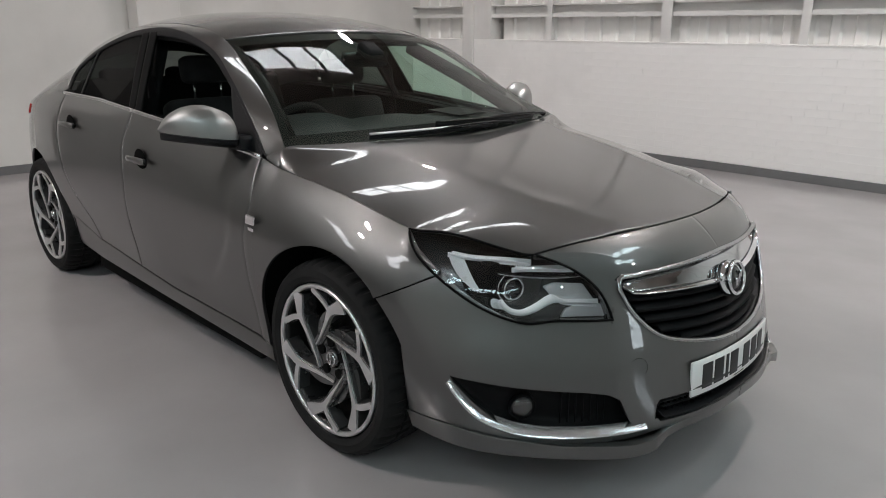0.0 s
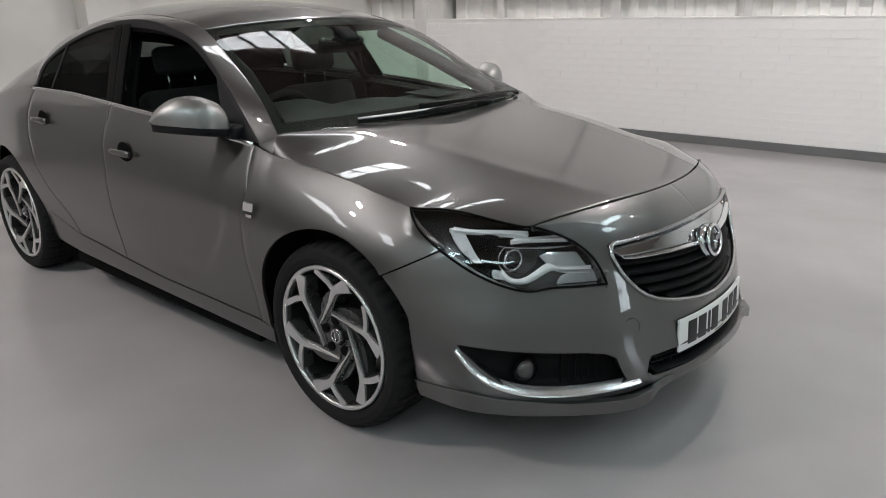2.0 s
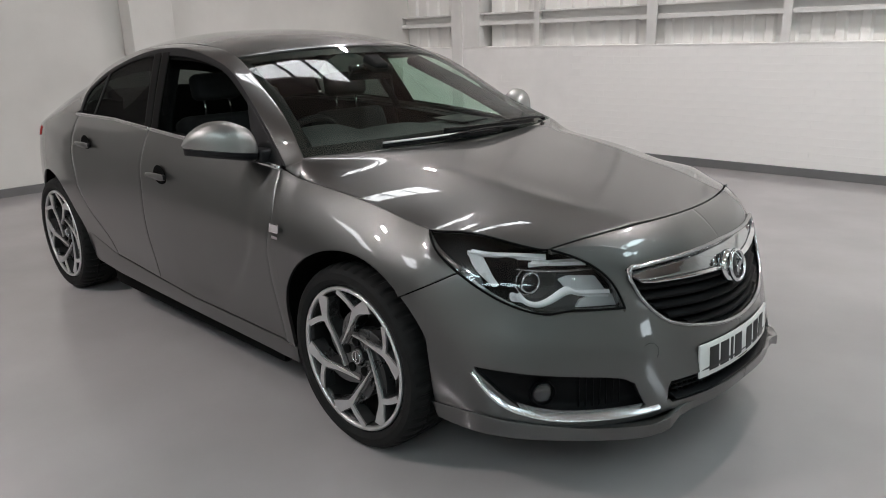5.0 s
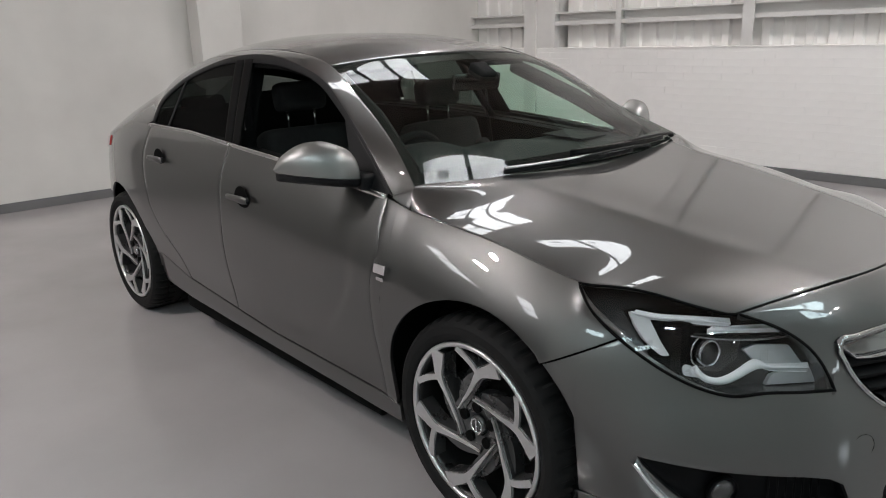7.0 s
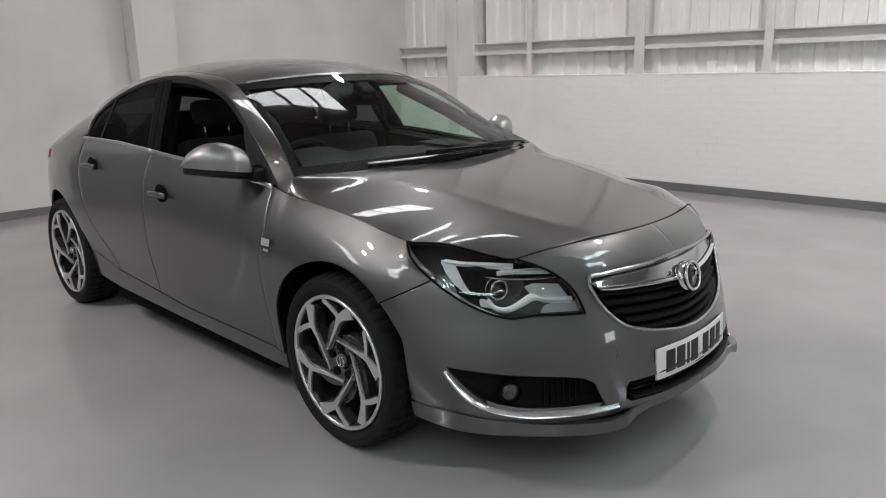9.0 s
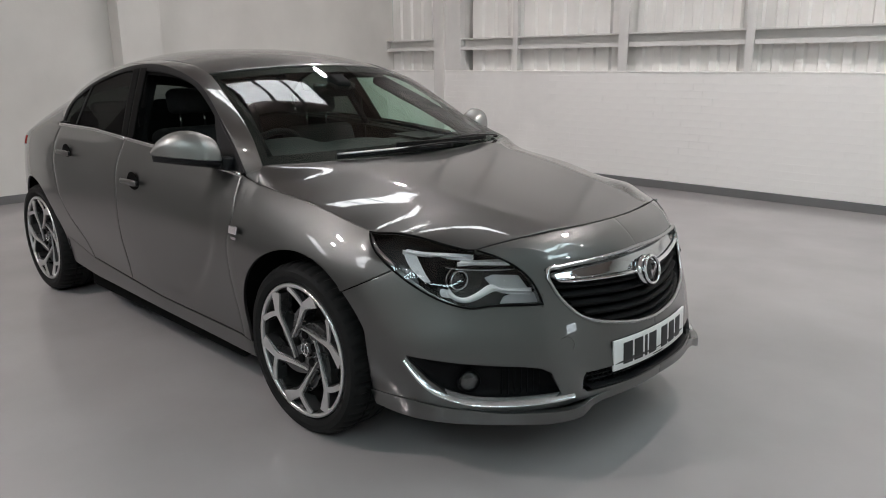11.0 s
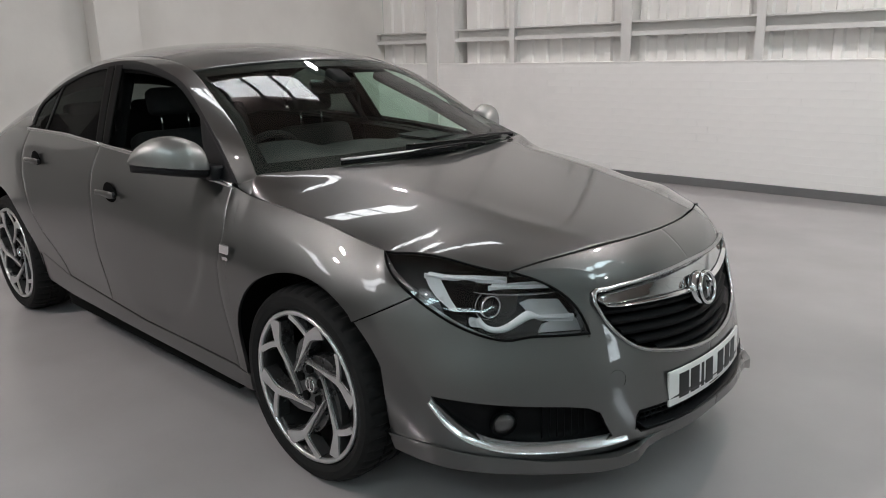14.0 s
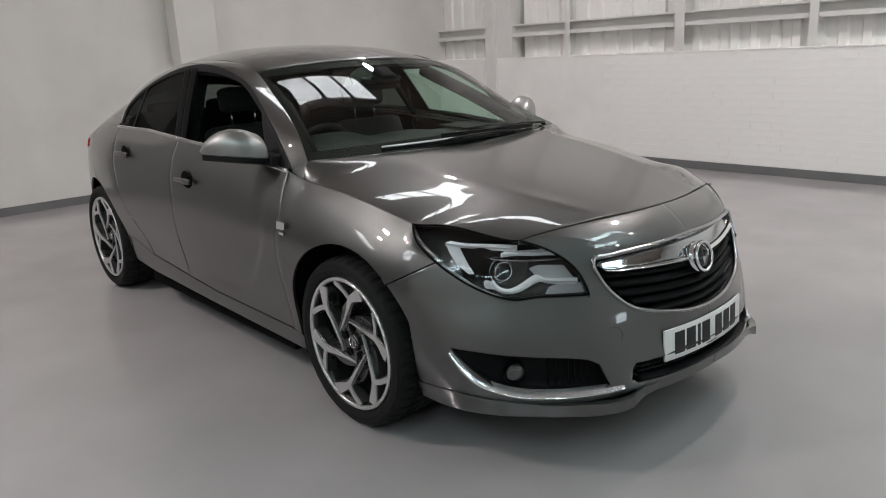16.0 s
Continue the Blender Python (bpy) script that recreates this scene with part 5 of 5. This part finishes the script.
def on_screen(y, up, lift=0.0):
    """A place on the windscreen: across by y, up by a share of its height."""
    r = up * 29
    i = int(min(28, math.floor(r)))
    f = r - i
    row = scr[i] * (1 - f) + scr[i + 1] * f
    return np.array([np.interp(y, row[:, 1], row[:, 0]) + 0.45 * lift, y, np.interp(y, row[:, 1], row[:, 2]) + 0.89 * lift])


for y0, y1, u0, u1 in ((0.63, 0.10, 0.026, 0.056), (0.30, -0.22, 0.006, 0.012)):
    q = np.linspace(0, 1, 26)
    wiper = tube("wiper", np.array([on_screen(y0 + (y1 - y0) * a, u0 + (u1 - u0) * a, 0.018 + 0.012 * math.sin(math.pi * a)) for a in q]), (0.007, 0.005), BLACK, car, side=1, n=8, label="black wiper arm and blade")
    tube("blade", np.array([on_screen(y0 - 0.12 + (y1 - 0.13 - y0) * a, u0 + 0.005 + (u1 - u0) * a * 1.05, 0.012) for a in q]), (0.004, 0.010), BLACK, wiper, side=1, n=8)
    tube("blade_spine", np.array([on_screen(y0 - 0.12 + (y1 - 0.13 - y0) * a, u0 + 0.006 + (u1 - u0) * a * 1.05, 0.024) for a in q]), (0.008, 0.0045) if y1 < 0 else (0.006, 0.003), WIPER_GREY if y1 < 0 else GLOSS, wiper, side=1, n=8)
    dome("wiper_pivot", on_screen(y0, u0, 0.012), (0.4, 0, 0.9), 0.014, 0.010, BLACK, wiper)

# ---- underside and cabin ----
bm = box_bm(-3.6, 0.58, -0.50, 0.50, 0.175, 0.22, bevel=0.01)
box_bm(-2.25, -0.42, -0.80, 0.80, 0.18, 0.24, bevel=0.01, bm=bm)
# black rails added below the sills to darken the strip of shade there
for y in (-0.785, 0.785):
    box_bm(-2.2, -0.54, y - 0.030, y + 0.030, 0.135, 0.225, bevel=0.008, bm=bm)
# front trays added to deepen the shade under the lip
box_bm(0.50, 0.84, -0.42, 0.42, 0.17, 0.21, bevel=0.01, bm=bm)
box_bm(0.42, 0.68, -0.60, 0.60, 0.17, 0.21, bevel=0.01, bm=bm)
part("underbody", bm, LINER, car, "black underside")
bm = box_bm(-0.42, 0.55, -0.70, 0.70, 0.30, 0.76, bevel=0.03)
part("engine_bay", bm, LINER, car, "dark engine bay")

# lining behind the doors and under the roof
for side in (-1, 1):
    xs = np.linspace(-0.45, -3.05, 40)
    g = np.stack([np.stack([xs, np.interp(z_, [0, 1], [0.70, 0.76]) + 0 * xs - 0.10 * np.clip((-2.4 - xs), 0, 1), 0.25 + (BELT(xs) - 0.27) * z_], -1) for z_ in np.linspace(0, 1, 8)], 1)
    lining = sheet("door_lining", g, DASH, car, side=side, thick=0.01, label="dark door trim")
    ledge_ = np.stack([np.stack([xs, w_ + 0 * xs, BELT(xs) - 0.02 - 0.004 * k], -1) if k else np.stack([xs, belt_w(xs) - 0.02, BELT(xs) - 0.02], -1) for k, w_ in enumerate((0.8, 0.74, 0.70))], 1)
    sheet("window_ledge", ledge_, DASH, lining, side=side, thick=0.01)
roof_in = crossing([(p[0], p[1] - 0.01, p[2] - 0.03) for p in rail_points(-1.08, -2.95, 9)], [(-1.0, 0, 1.345), (-1.25, 0, 1.405), (-1.6, 0, 1.425), (-2.0, 0, 1.425), (-2.4, 0, 1.395), (-2.7, 0, 1.335), (-3.0, 0, 1.25)], 20, 21)
sheet("headlining", roof_in, DASH, car, side=1, thick=0.01, outward=(-1.8, 0, 3), label="dark roof lining")

# dash top
rows = []
for x, z, half in ((-0.33, 0.985, 0.66), (-0.50, 1.005, 0.70), (-0.66, 1.008, 0.715), (-0.80, 0.995, 0.72), (-0.88, 0.955, 0.72), (-0.90, 0.88, 0.72), (-0.86, 0.70, 0.72), (-0.86, 0.40, 0.70)):
    y = np.linspace(-half, half, 61)
    hump = 0.055 * np.exp(-(((y + 0.37) / 0.17) ** 4)) * math.exp(-(((x + 0.80) / 0.14) ** 2)) + 0.02 * np.exp(-((y / 0.16) ** 4)) * math.exp(-(((x + 0.72) / 0.15) ** 2))
    rows.append(np.stack([x + 0.06 * (np.abs(y) / 0.7) ** 2 * -1 + 0 * y, y, z + hump - 0.02 * (np.abs(y) / 0.7) ** 4], -1))
dense = cubic(np.linspace(0, 1, 8), np.array(rows).reshape(8, -1))(np.linspace(0, 1, 26)).reshape(26, 61, 3)
dash = sheet("dashboard", dense, DASH_TOP, car, side=1, thick=0.02, label="dark grey moulded dashboard", outward=(-0.4, 0, 0.6))
bm = box_bm(-0.10, 0.10, -0.10, 0.10, -0.004, 0.004, bevel=0.003)
bmesh.ops.transform(bm, matrix=pose(-0.62, 0.36, 1.020, 0, 3, 5), verts=bm.verts[:])
part("dash_mat", bm, BLACK, dash)

# steering wheel
c, ax = Vector((-0.90, -0.37, 0.915)), Vector((-0.90, 0, 0.42)).normalized()
bm = bmesh.new()
q = ax.to_track_quat("Z", "Y").to_matrix().to_4x4()
R_, r_ = 0.182, 0.016
loops = [[bm.verts.new(Matrix.Translation(c) @ q @ Vector(((R_ + r_ * math.cos(b)) * math.cos(a), (R_ + r_ * math.cos(b)) * math.sin(a), r_ * math.sin(b)))) for b in np.linspace(0, 2 * math.pi, 10, endpoint=False)] for a in np.linspace(0, 2 * math.pi, 48, endpoint=False)]
for i in range(48):
    for j in range(10):
        bm.faces.new((loops[i][j], loops[(i + 1) % 48][j], loops[(i + 1) % 48][(j + 1) % 10], loops[i][(j + 1) % 10]))
bmesh.ops.recalc_face_normals(bm, faces=bm.faces[:])
steer = part("steering_wheel", bm, DASH, car, "black steering wheel", smooth=True)
dome("wheel_boss", c, ax, 0.075, 0.035, DASH, steer)
for a in (0, math.pi, -math.pi / 2):
    d = (q @ Vector((math.cos(a), math.sin(a), 0)))
    tube("wheel_spoke", np.array([c + d * 0.05, c + d * 0.11, c + d * 0.18]) + np.array([[0, 0, 0], [0, 1e-4, 0], [0, 0, 0]]), (0.02, 0.012), DASH, steer, side=1, n=8)


def cushion(name, m, sx, sy, sz, mat, parent, label="", bevel=0.05):
    bm = box_bm(-sx / 2, sx / 2, -sy / 2, sy / 2, -sz / 2, sz / 2, bevel=min(bevel, sx * 0.45, sy * 0.45, sz * 0.45), segments=4)
    bmesh.ops.transform(bm, matrix=m, verts=bm.verts[:])
    return part(name, bm, mat, parent, label, smooth=True)


for y, dx, dz in ((-0.37, 0.03, -0.06), (0.37, 0.17, -0.09)):
    seat = cushion("front_seat", pose(-1.25 + dx, y, 0.50, 0, -8, 0), 0.52, 0.50, 0.16, FABRIC, car, "dark fabric front seat with head restraint")
    back_ = cushion("backrest", pose(-1.60 + dx, y, 0.82 + dz, 0, -18, 0), 0.14, 0.48, 0.62, FABRIC, seat, bevel=0.065)
    for s_ in (-1, 1):
        cushion("bolster", pose(-1.555 + dx, y + s_ * 0.21, 0.78 + dz, 0, -18, s_ * 12), 0.15, 0.10, 0.46, FABRIC, back_, bevel=0.045)
        tube("post", np.array([(-1.69 + dx, y + s_ * 0.072, 1.10 + dz), (-1.695 + dx, y + s_ * 0.072 + 1e-4, 1.16 + dz), (-1.70 + dx, y + s_ * 0.072, 1.22 + dz)]), 0.006, CHROME, back_, side=1, n=8, label="bright metal post")
    cushion("head_restraint", pose(-1.70 + dx, y, 1.258 + dz, 0, -10, 0), 0.10, 0.26, 0.135, FABRIC, seat, bevel=0.045)
bench = cushion("rear_seat", pose(-2.25, 0, 0.52, 0, -6, 0), 0.50, 1.30, 0.16, FABRIC, car, "dark fabric rear bench")
cushion("backrest", pose(-2.58, 0, 0.83, 0, -22, 0), 0.14, 1.30, 0.58, FABRIC, bench, bevel=0.05)
for y in (-0.40, 0.0, 0.40):
    cushion("head_restraint", pose(-2.66, y, 1.10, 0, -12, 0), 0.09, 0.25, 0.13, FABRIC, bench, bevel=0.04)
part("parcel_shelf", box_bm(-3.40, -2.72, -0.50, 0.50, 0.985, 1.0, bevel=0.005), DASH, car, "dark parcel shelf")
# mirror on the windscreen
mir_ = cushion("interior_mirror", pose(-0.86, 0.0, 1.262, 0, 12, -8), 0.03, 0.24, 0.07, GLOSS, car, "black interior mirror", bevel=0.02)
cushion("mirror_mount", pose(-0.82, 0.0, 1.30, 0, 30, 0), 0.10, 0.09, 0.05, DASH, mir_, bevel=0.02)
for y in (-0.33, 0.33):
    cushion("sun_visor", pose(-1.13, y, 1.345, 0, 18, 0), 0.16, 0.36, 0.02, DASH, car, bevel=0.008)
for side in (-1, 1):
    tube("pillar_lining", np.array([(-1.50, 0.775, 0.98), (-1.56, 0.70, 1.15), (-1.63, 0.60, 1.36)]), (0.05, 0.02), DASH, car, side=side, n=10)
    tube("pillar_lining", np.array([(-0.50, 0.672, 1.005), (-0.80, 0.580, 1.165), (-1.12, 0.520, 1.300)]), (0.040, 0.034), DASH, car, side=side, n=10)
    tube("grab_strap", np.array([(-1.52, 0.72, 1.18), (-1.50, 0.73, 0.95), (-1.45, 0.74, 0.7)]), (0.02, 0.004), BLACK, car, side=side, n=6)

# ---- wheels ----
def revolve(name, prof, mat, parent, n=96, label="", smooth=True, wave=None):
    """Spins a closed outline of (radius, y) about the y axis."""
    vs, fs, k = [], [], len(prof)
    for i in range(n):
        a = 2 * math.pi * i / n
        for j, (r, y) in enumerate(prof):
            q = r + (wave(i, j) if wave else 0)
            vs.append((q * math.cos(a), y, q * math.sin(a)))
    for i in range(n):
        for j in range(k):
            fs.append((i * k + j, ((i + 1) % n) * k + j, ((i + 1) % n) * k + (j + 1) % k, i * k + (j + 1) % k))
    ob = mesh_object(name, vs, fs, mat, parent, label, smooth)
    bm = bmesh.new()
    bm.from_mesh(ob.data)
    bmesh.ops.recalc_face_normals(bm, faces=bm.faces[:])
    bm.to_mesh(ob.data)
    bm.free()
    return ob


def prism(pts, y0, y1, bm, chamfer=0.0):
    """An upright slab from a flat outline of (x, z), front face at y0."""
    a = [bm.verts.new((x, y0, z)) for x, z in pts]
    b = [bm.verts.new((x, y1, z)) for x, z in pts]
    bm.faces.new(a)
    bm.faces.new(b[::-1])
    for i in range(len(pts)):
        j = (i + 1) % len(pts)
        bm.faces.new((a[j], a[i], b[i], b[j]))


def pol(r, deg):
    return np.array([r * math.cos(radians(deg)), r * math.sin(radians(deg))])


def ribbon(line, widths):
    """Outline of a band along a line of (x, z)."""
    p = np.array(line)
    t = np.gradient(p, axis=0)
    t /= np.linalg.norm(t, axis=1, keepdims=True)
    n = np.stack([-t[:, 1], t[:, 0]], 1) * (np.array(widths) / 2)[:, None]
    return [tuple(q) for q in np.concatenate([p + n, (p - n)[::-1]])]


def make_wheel():
    w = new("wheel")
    w.parent = car
    w["label"] = "two-tone alloy wheel with six forked spokes and a black tyre"
    # outer face lies at y = 0, inwards is +y
    R = 0.338
    half = [(0.264, 0.014), (0.272, 0.002), (0.290, -0.006), (0.312, -0.004), (0.324, 0.006), (0.332, 0.020), (0.3365, 0.036), (0.338, 0.052), (0.338, 0.070),
            (0.330, 0.072), (0.330, 0.080), (0.338, 0.082), (0.338, 0.118)]
    prof = half + [(r, 0.236 - y) for r, y in half[::-1]] + [(0.254, 0.22), (0.254, 0.016)]

    def sipes(i, j):
        return -0.006 if i % 6 in (0, 1) and (5 <= j <= 8 or 10 <= j <= 12) else 0

    tyre = revolve("tyre", prof, RUBBER, w, n=264, label="black rubber tyre", wave=sipes)
    tyre.data.set_sharp_from_angle(angle=radians(28))
    # barrel and lip
    revolve("barrel", [(0.253, 0.012), (0.253, 0.225), (0.244, 0.225), (0.242, 0.03), (0.246, 0.012)], BARREL, w, n=72)
    revolve("rim", [(0.2635, 0.004), (0.2635, 0.014), (0.246, 0.016), (0.248, 0.004), (0.252, -0.001), (0.260, -0.001)], ALLOY_FACE, w, n=120, label="bright machined rim lip")
    # spokes: grey bodies with bright faces
    for k in range(6):
        f = 21 + 60 * k
        J, tail = pol(0.182, f), pol(0.082, f + 78)
        dish = 0.034
        line = [pol(0.247, f - 17), J * 0.55 + pol(0.250, f - 16) * 0.45, J, J * 0.72 + tail * 0.28, J * 0.4 + tail * 0.6, tail]
        wd = [0.052, 0.034, 0.025, 0.015, 0.009, 0.003]
        spoke = bmesh.new()

        def depth(x, z):
            r = math.hypot(x, z)
            return 0.000 + dish * max(0.0, 1 - r / 0.253) ** 1.1

        def band(bm, ln, w_, y0, y1):
            o = ribbon(ln, w_)
            n = len(o)
            a = [bm.verts.new((x, depth(x, z) + y0, z)) for x, z in o]
            b = [bm.verts.new((x, depth(x, z) + y1, z)) for x, z in o]
            h = n // 2
            for i in range(h - 1):
                bm.faces.new((a[i], a[i + 1], a[n - 2 - i], a[n - 1 - i]))
                bm.faces.new((b[i + 1], b[i], b[n - 1 - i], b[n - 2 - i]))
            for i in range(n):
                j = (i + 1) % n
                bm.faces.new((a[j], a[i], b[i], b[j]))

        dense = cubic(np.linspace(0, 1, 6), np.array(line))(np.linspace(0, 1, 20))
        wds = np.interp(np.linspace(0, 1, 20), np.linspace(0, 1, 6), wd)
        fork = [J * 1.0, J * 0.55 + pol(0.253, f + 19) * 0.45, pol(0.247, f + 22)]
        fd = cubic([0, 0.5, 1], np.array(fork))(np.linspace(0, 1, 8))
        band(spoke, dense, wds, 0.0, 0.006)
        band(spoke, fd, np.linspace(0.018, 0.021, 8), 0.0003, 0.006)
        bmesh.ops.recalc_face_normals(spoke, faces=spoke.faces[:])
        face = part("spoke_face", spoke, ALLOY_FACE, w, "bright machined spoke face")
        body = bmesh.new()
        band(body, dense, np.minimum(wds + np.linspace(0.002, 0.030, 20), 0.050), 0.006, 0.055)
        band(body, fd, np.full(8, 0.024), 0.0065, 0.05)
        # slanting web towards the hub
        web = [pol(0.175, f + 4), pol(0.13, f + 30), pol(0.085, f + 62), pol(0.06, f + 80)]
        wdn = cubic([0, 0.33, 0.66, 1], np.array(web))(np.linspace(0, 1, 10))
        band(body, wdn, np.linspace(0.02, 0.05, 10), 0.020, 0.06)
        bmesh.ops.recalc_face_normals(body, faces=body.faces[:])
        part("spoke_body", body, ALLOY_GREY, w, "dark grey painted spoke side")
    # hub with cap, and black discs painting the shade of its bolt pockets
    revolve("hub", [(0.001, 0.05), (0.032, 0.050), (0.034, 0.040), (0.060, 0.034), (0.085, 0.036), (0.092, 0.044), (0.092, 0.085), (0.001, 0.085)], ALLOY_GREY, w, n=48)
    for k in range(5):
        x, z = pol(0.058, 20 + 72 * k)
        part("bolt_hole_shade", cylinder_bm(0.017, 0.017, 0.010, pose(x, 0.0325, z, 90), 20), LINER, w, smooth=False)
        part("wheel_bolt", cylinder_bm(0.009, 0.009, 0.008, pose(x, 0.034, z, 90), 6), ALLOY_GREY, w)
    revolve("centre_cap", [(0.001, 0.026), (0.022, 0.027), (0.029, 0.031), (0.030, 0.045), (0.001, 0.045)], ALLOY_GREY, w, n=40)
    revolve("cap_ring", [(0.019, 0.0245), (0.022, 0.0235), (0.024, 0.0245), (0.024, 0.030), (0.019, 0.030)], CHROME, w, n=40, label="small bright ring emblem")
    part("cap_emblem", box_bm(-0.003, 0.003, 0.0235, 0.03, -0.019, 0.019, bevel=0.001), CHROME, w)
    # brake
    revolve("brake_disc", [(0.07, 0.125), (0.168, 0.125), (0.168, 0.15), (0.07, 0.15)], DISC, w, n=64, label="grey iron brake disc")
    bm = bmesh.new()
    pts = [pol(0.185, a) for a in range(150, 211, 10)] + [pol(0.105, a) for a in range(210, 149, -10)]
    prism([tuple(p) for p in pts], 0.095, 0.19, bm)
    bmesh.ops.recalc_face_normals(bm, faces=bm.faces[:])
    part("brake_caliper", bm, ALLOY_GREY, w)
    part("valve", cylinder_bm(0.004, 0.004, 0.03, pose(*(lambda q: (q[0], 0.03, q[1]))(pol(0.235, -125)), 70)), BLACK, w)
    return w


WHEEL_Y = 0.892
wheel = make_wheel()
wheel.matrix_basis = pose(AX_F, -WHEEL_Y, AXLE_Z)
spin = [(AX_R, -WHEEL_Y, 0, 13), (AX_F, WHEEL_Y, 180, 40), (AX_R, WHEEL_Y, 180, 75)]
for x, y, turn, roll in spin:
    copy_thing(wheel, pose(x, y, AXLE_Z, 0, roll, turn))

# dark wheel housings
for side in (-1, 1):
    for cx in (ARCH_FX, ARCH_RX):
        a = np.linspace(-0.35, np.pi + 0.35, 40)
        g = np.stack([np.stack([cx + 0.40 * np.cos(a), np.full(40, w_), AXLE_Z + 0.01 + 0.40 * np.sin(a)], -1) for w_ in (0.55, 0.70, 0.885)], 1)
        g[:, 2, 1] = np.minimum(0.895, skin(s_x(np.clip(g[:, 2, 0], -3.4, 0.42)), np.clip(g[:, 2, 2], 0.2, 0.9))[:, 1] - 0.014)
        disc = np.stack([np.stack([cx + r * np.cos(a), np.full(40, 0.55), AXLE_Z + 0.01 + r * np.sin(a)], -1) for r in (0.01, 0.40)], 1)
        sheet("wheel_housing", [g, disc], LINER, car, side=side, thick=0, label="black plastic wheel housing")

# ---- painted bricks of the low wall: laid in half bond, shallow joints ----
BL, BH, JT = 0.215, 0.0712, 0.0045
bricks, rest_v, rest_f = [], [], []


def brick_shape(length, proud):
    i, d = 0.0022, 0.0118 + proud
    b = [(-length / 2, 0, -BH / 2), (length / 2, 0, -BH / 2), (length / 2, 0, BH / 2), (-length / 2, 0, BH / 2)]
    f = [(x - math.copysign(i * 0.3, x), -d, z - math.copysign(i, z)) for x, _, z in b]
    return b + f, [(4, 5, 6, 7), (0, 1, 5, 4), (1, 2, 6, 5), (2, 3, 7, 6), (3, 0, 4, 7)]


shapes = []
for k in range(6):
    v_, f_ = brick_shape(BL + 0.0045, -0.0006 + 0.0005 * k)
    me = bpy.data.meshes.new("brick")
    me.from_pydata(v_, [], f_)
    me.materials.append(BRICK_M)
    shapes.append(me)
rnd = random.Random(4)
row, z = 0, 0.085 + JT + BH / 2
while z + BH / 2 < BRICK_TOP - 0.006:
    x = -4.90 + (0.1125 if row % 2 else 0)
    while x < 3.0:
        dx, dz = rnd.uniform(-0.0006, 0.0006), rnd.uniform(-0.0018, 0.0018)
        if -3.15 < x < 1.05 and len(bricks) < 300:
            ob = new("brick", shapes[rnd.randrange(6)])
            ob.matrix_basis = pose(x + dx, Y1 + 0.012, z + dz, 0, rnd.uniform(-0.5, 0.5), 0)
            ob.parent = wall_north
            bricks.append(ob)
        else:
            v_, f_ = brick_shape(BL + 0.0045, rnd.uniform(-0.0006, 0.002))
            n0 = len(rest_v)
            rest_v += [(a + x + dx, b + Y1 + 0.012, c + z + dz) for a, b, c in v_]
            rest_f += [tuple(q + n0 for q in f) for f in f_]
        x += BL + JT
    row, z = row + 1, z + BH + JT
far = mesh_object("brick_rest", rest_v, rest_f, BRICK_M, wall_north)
far["kind"] = "stuff"
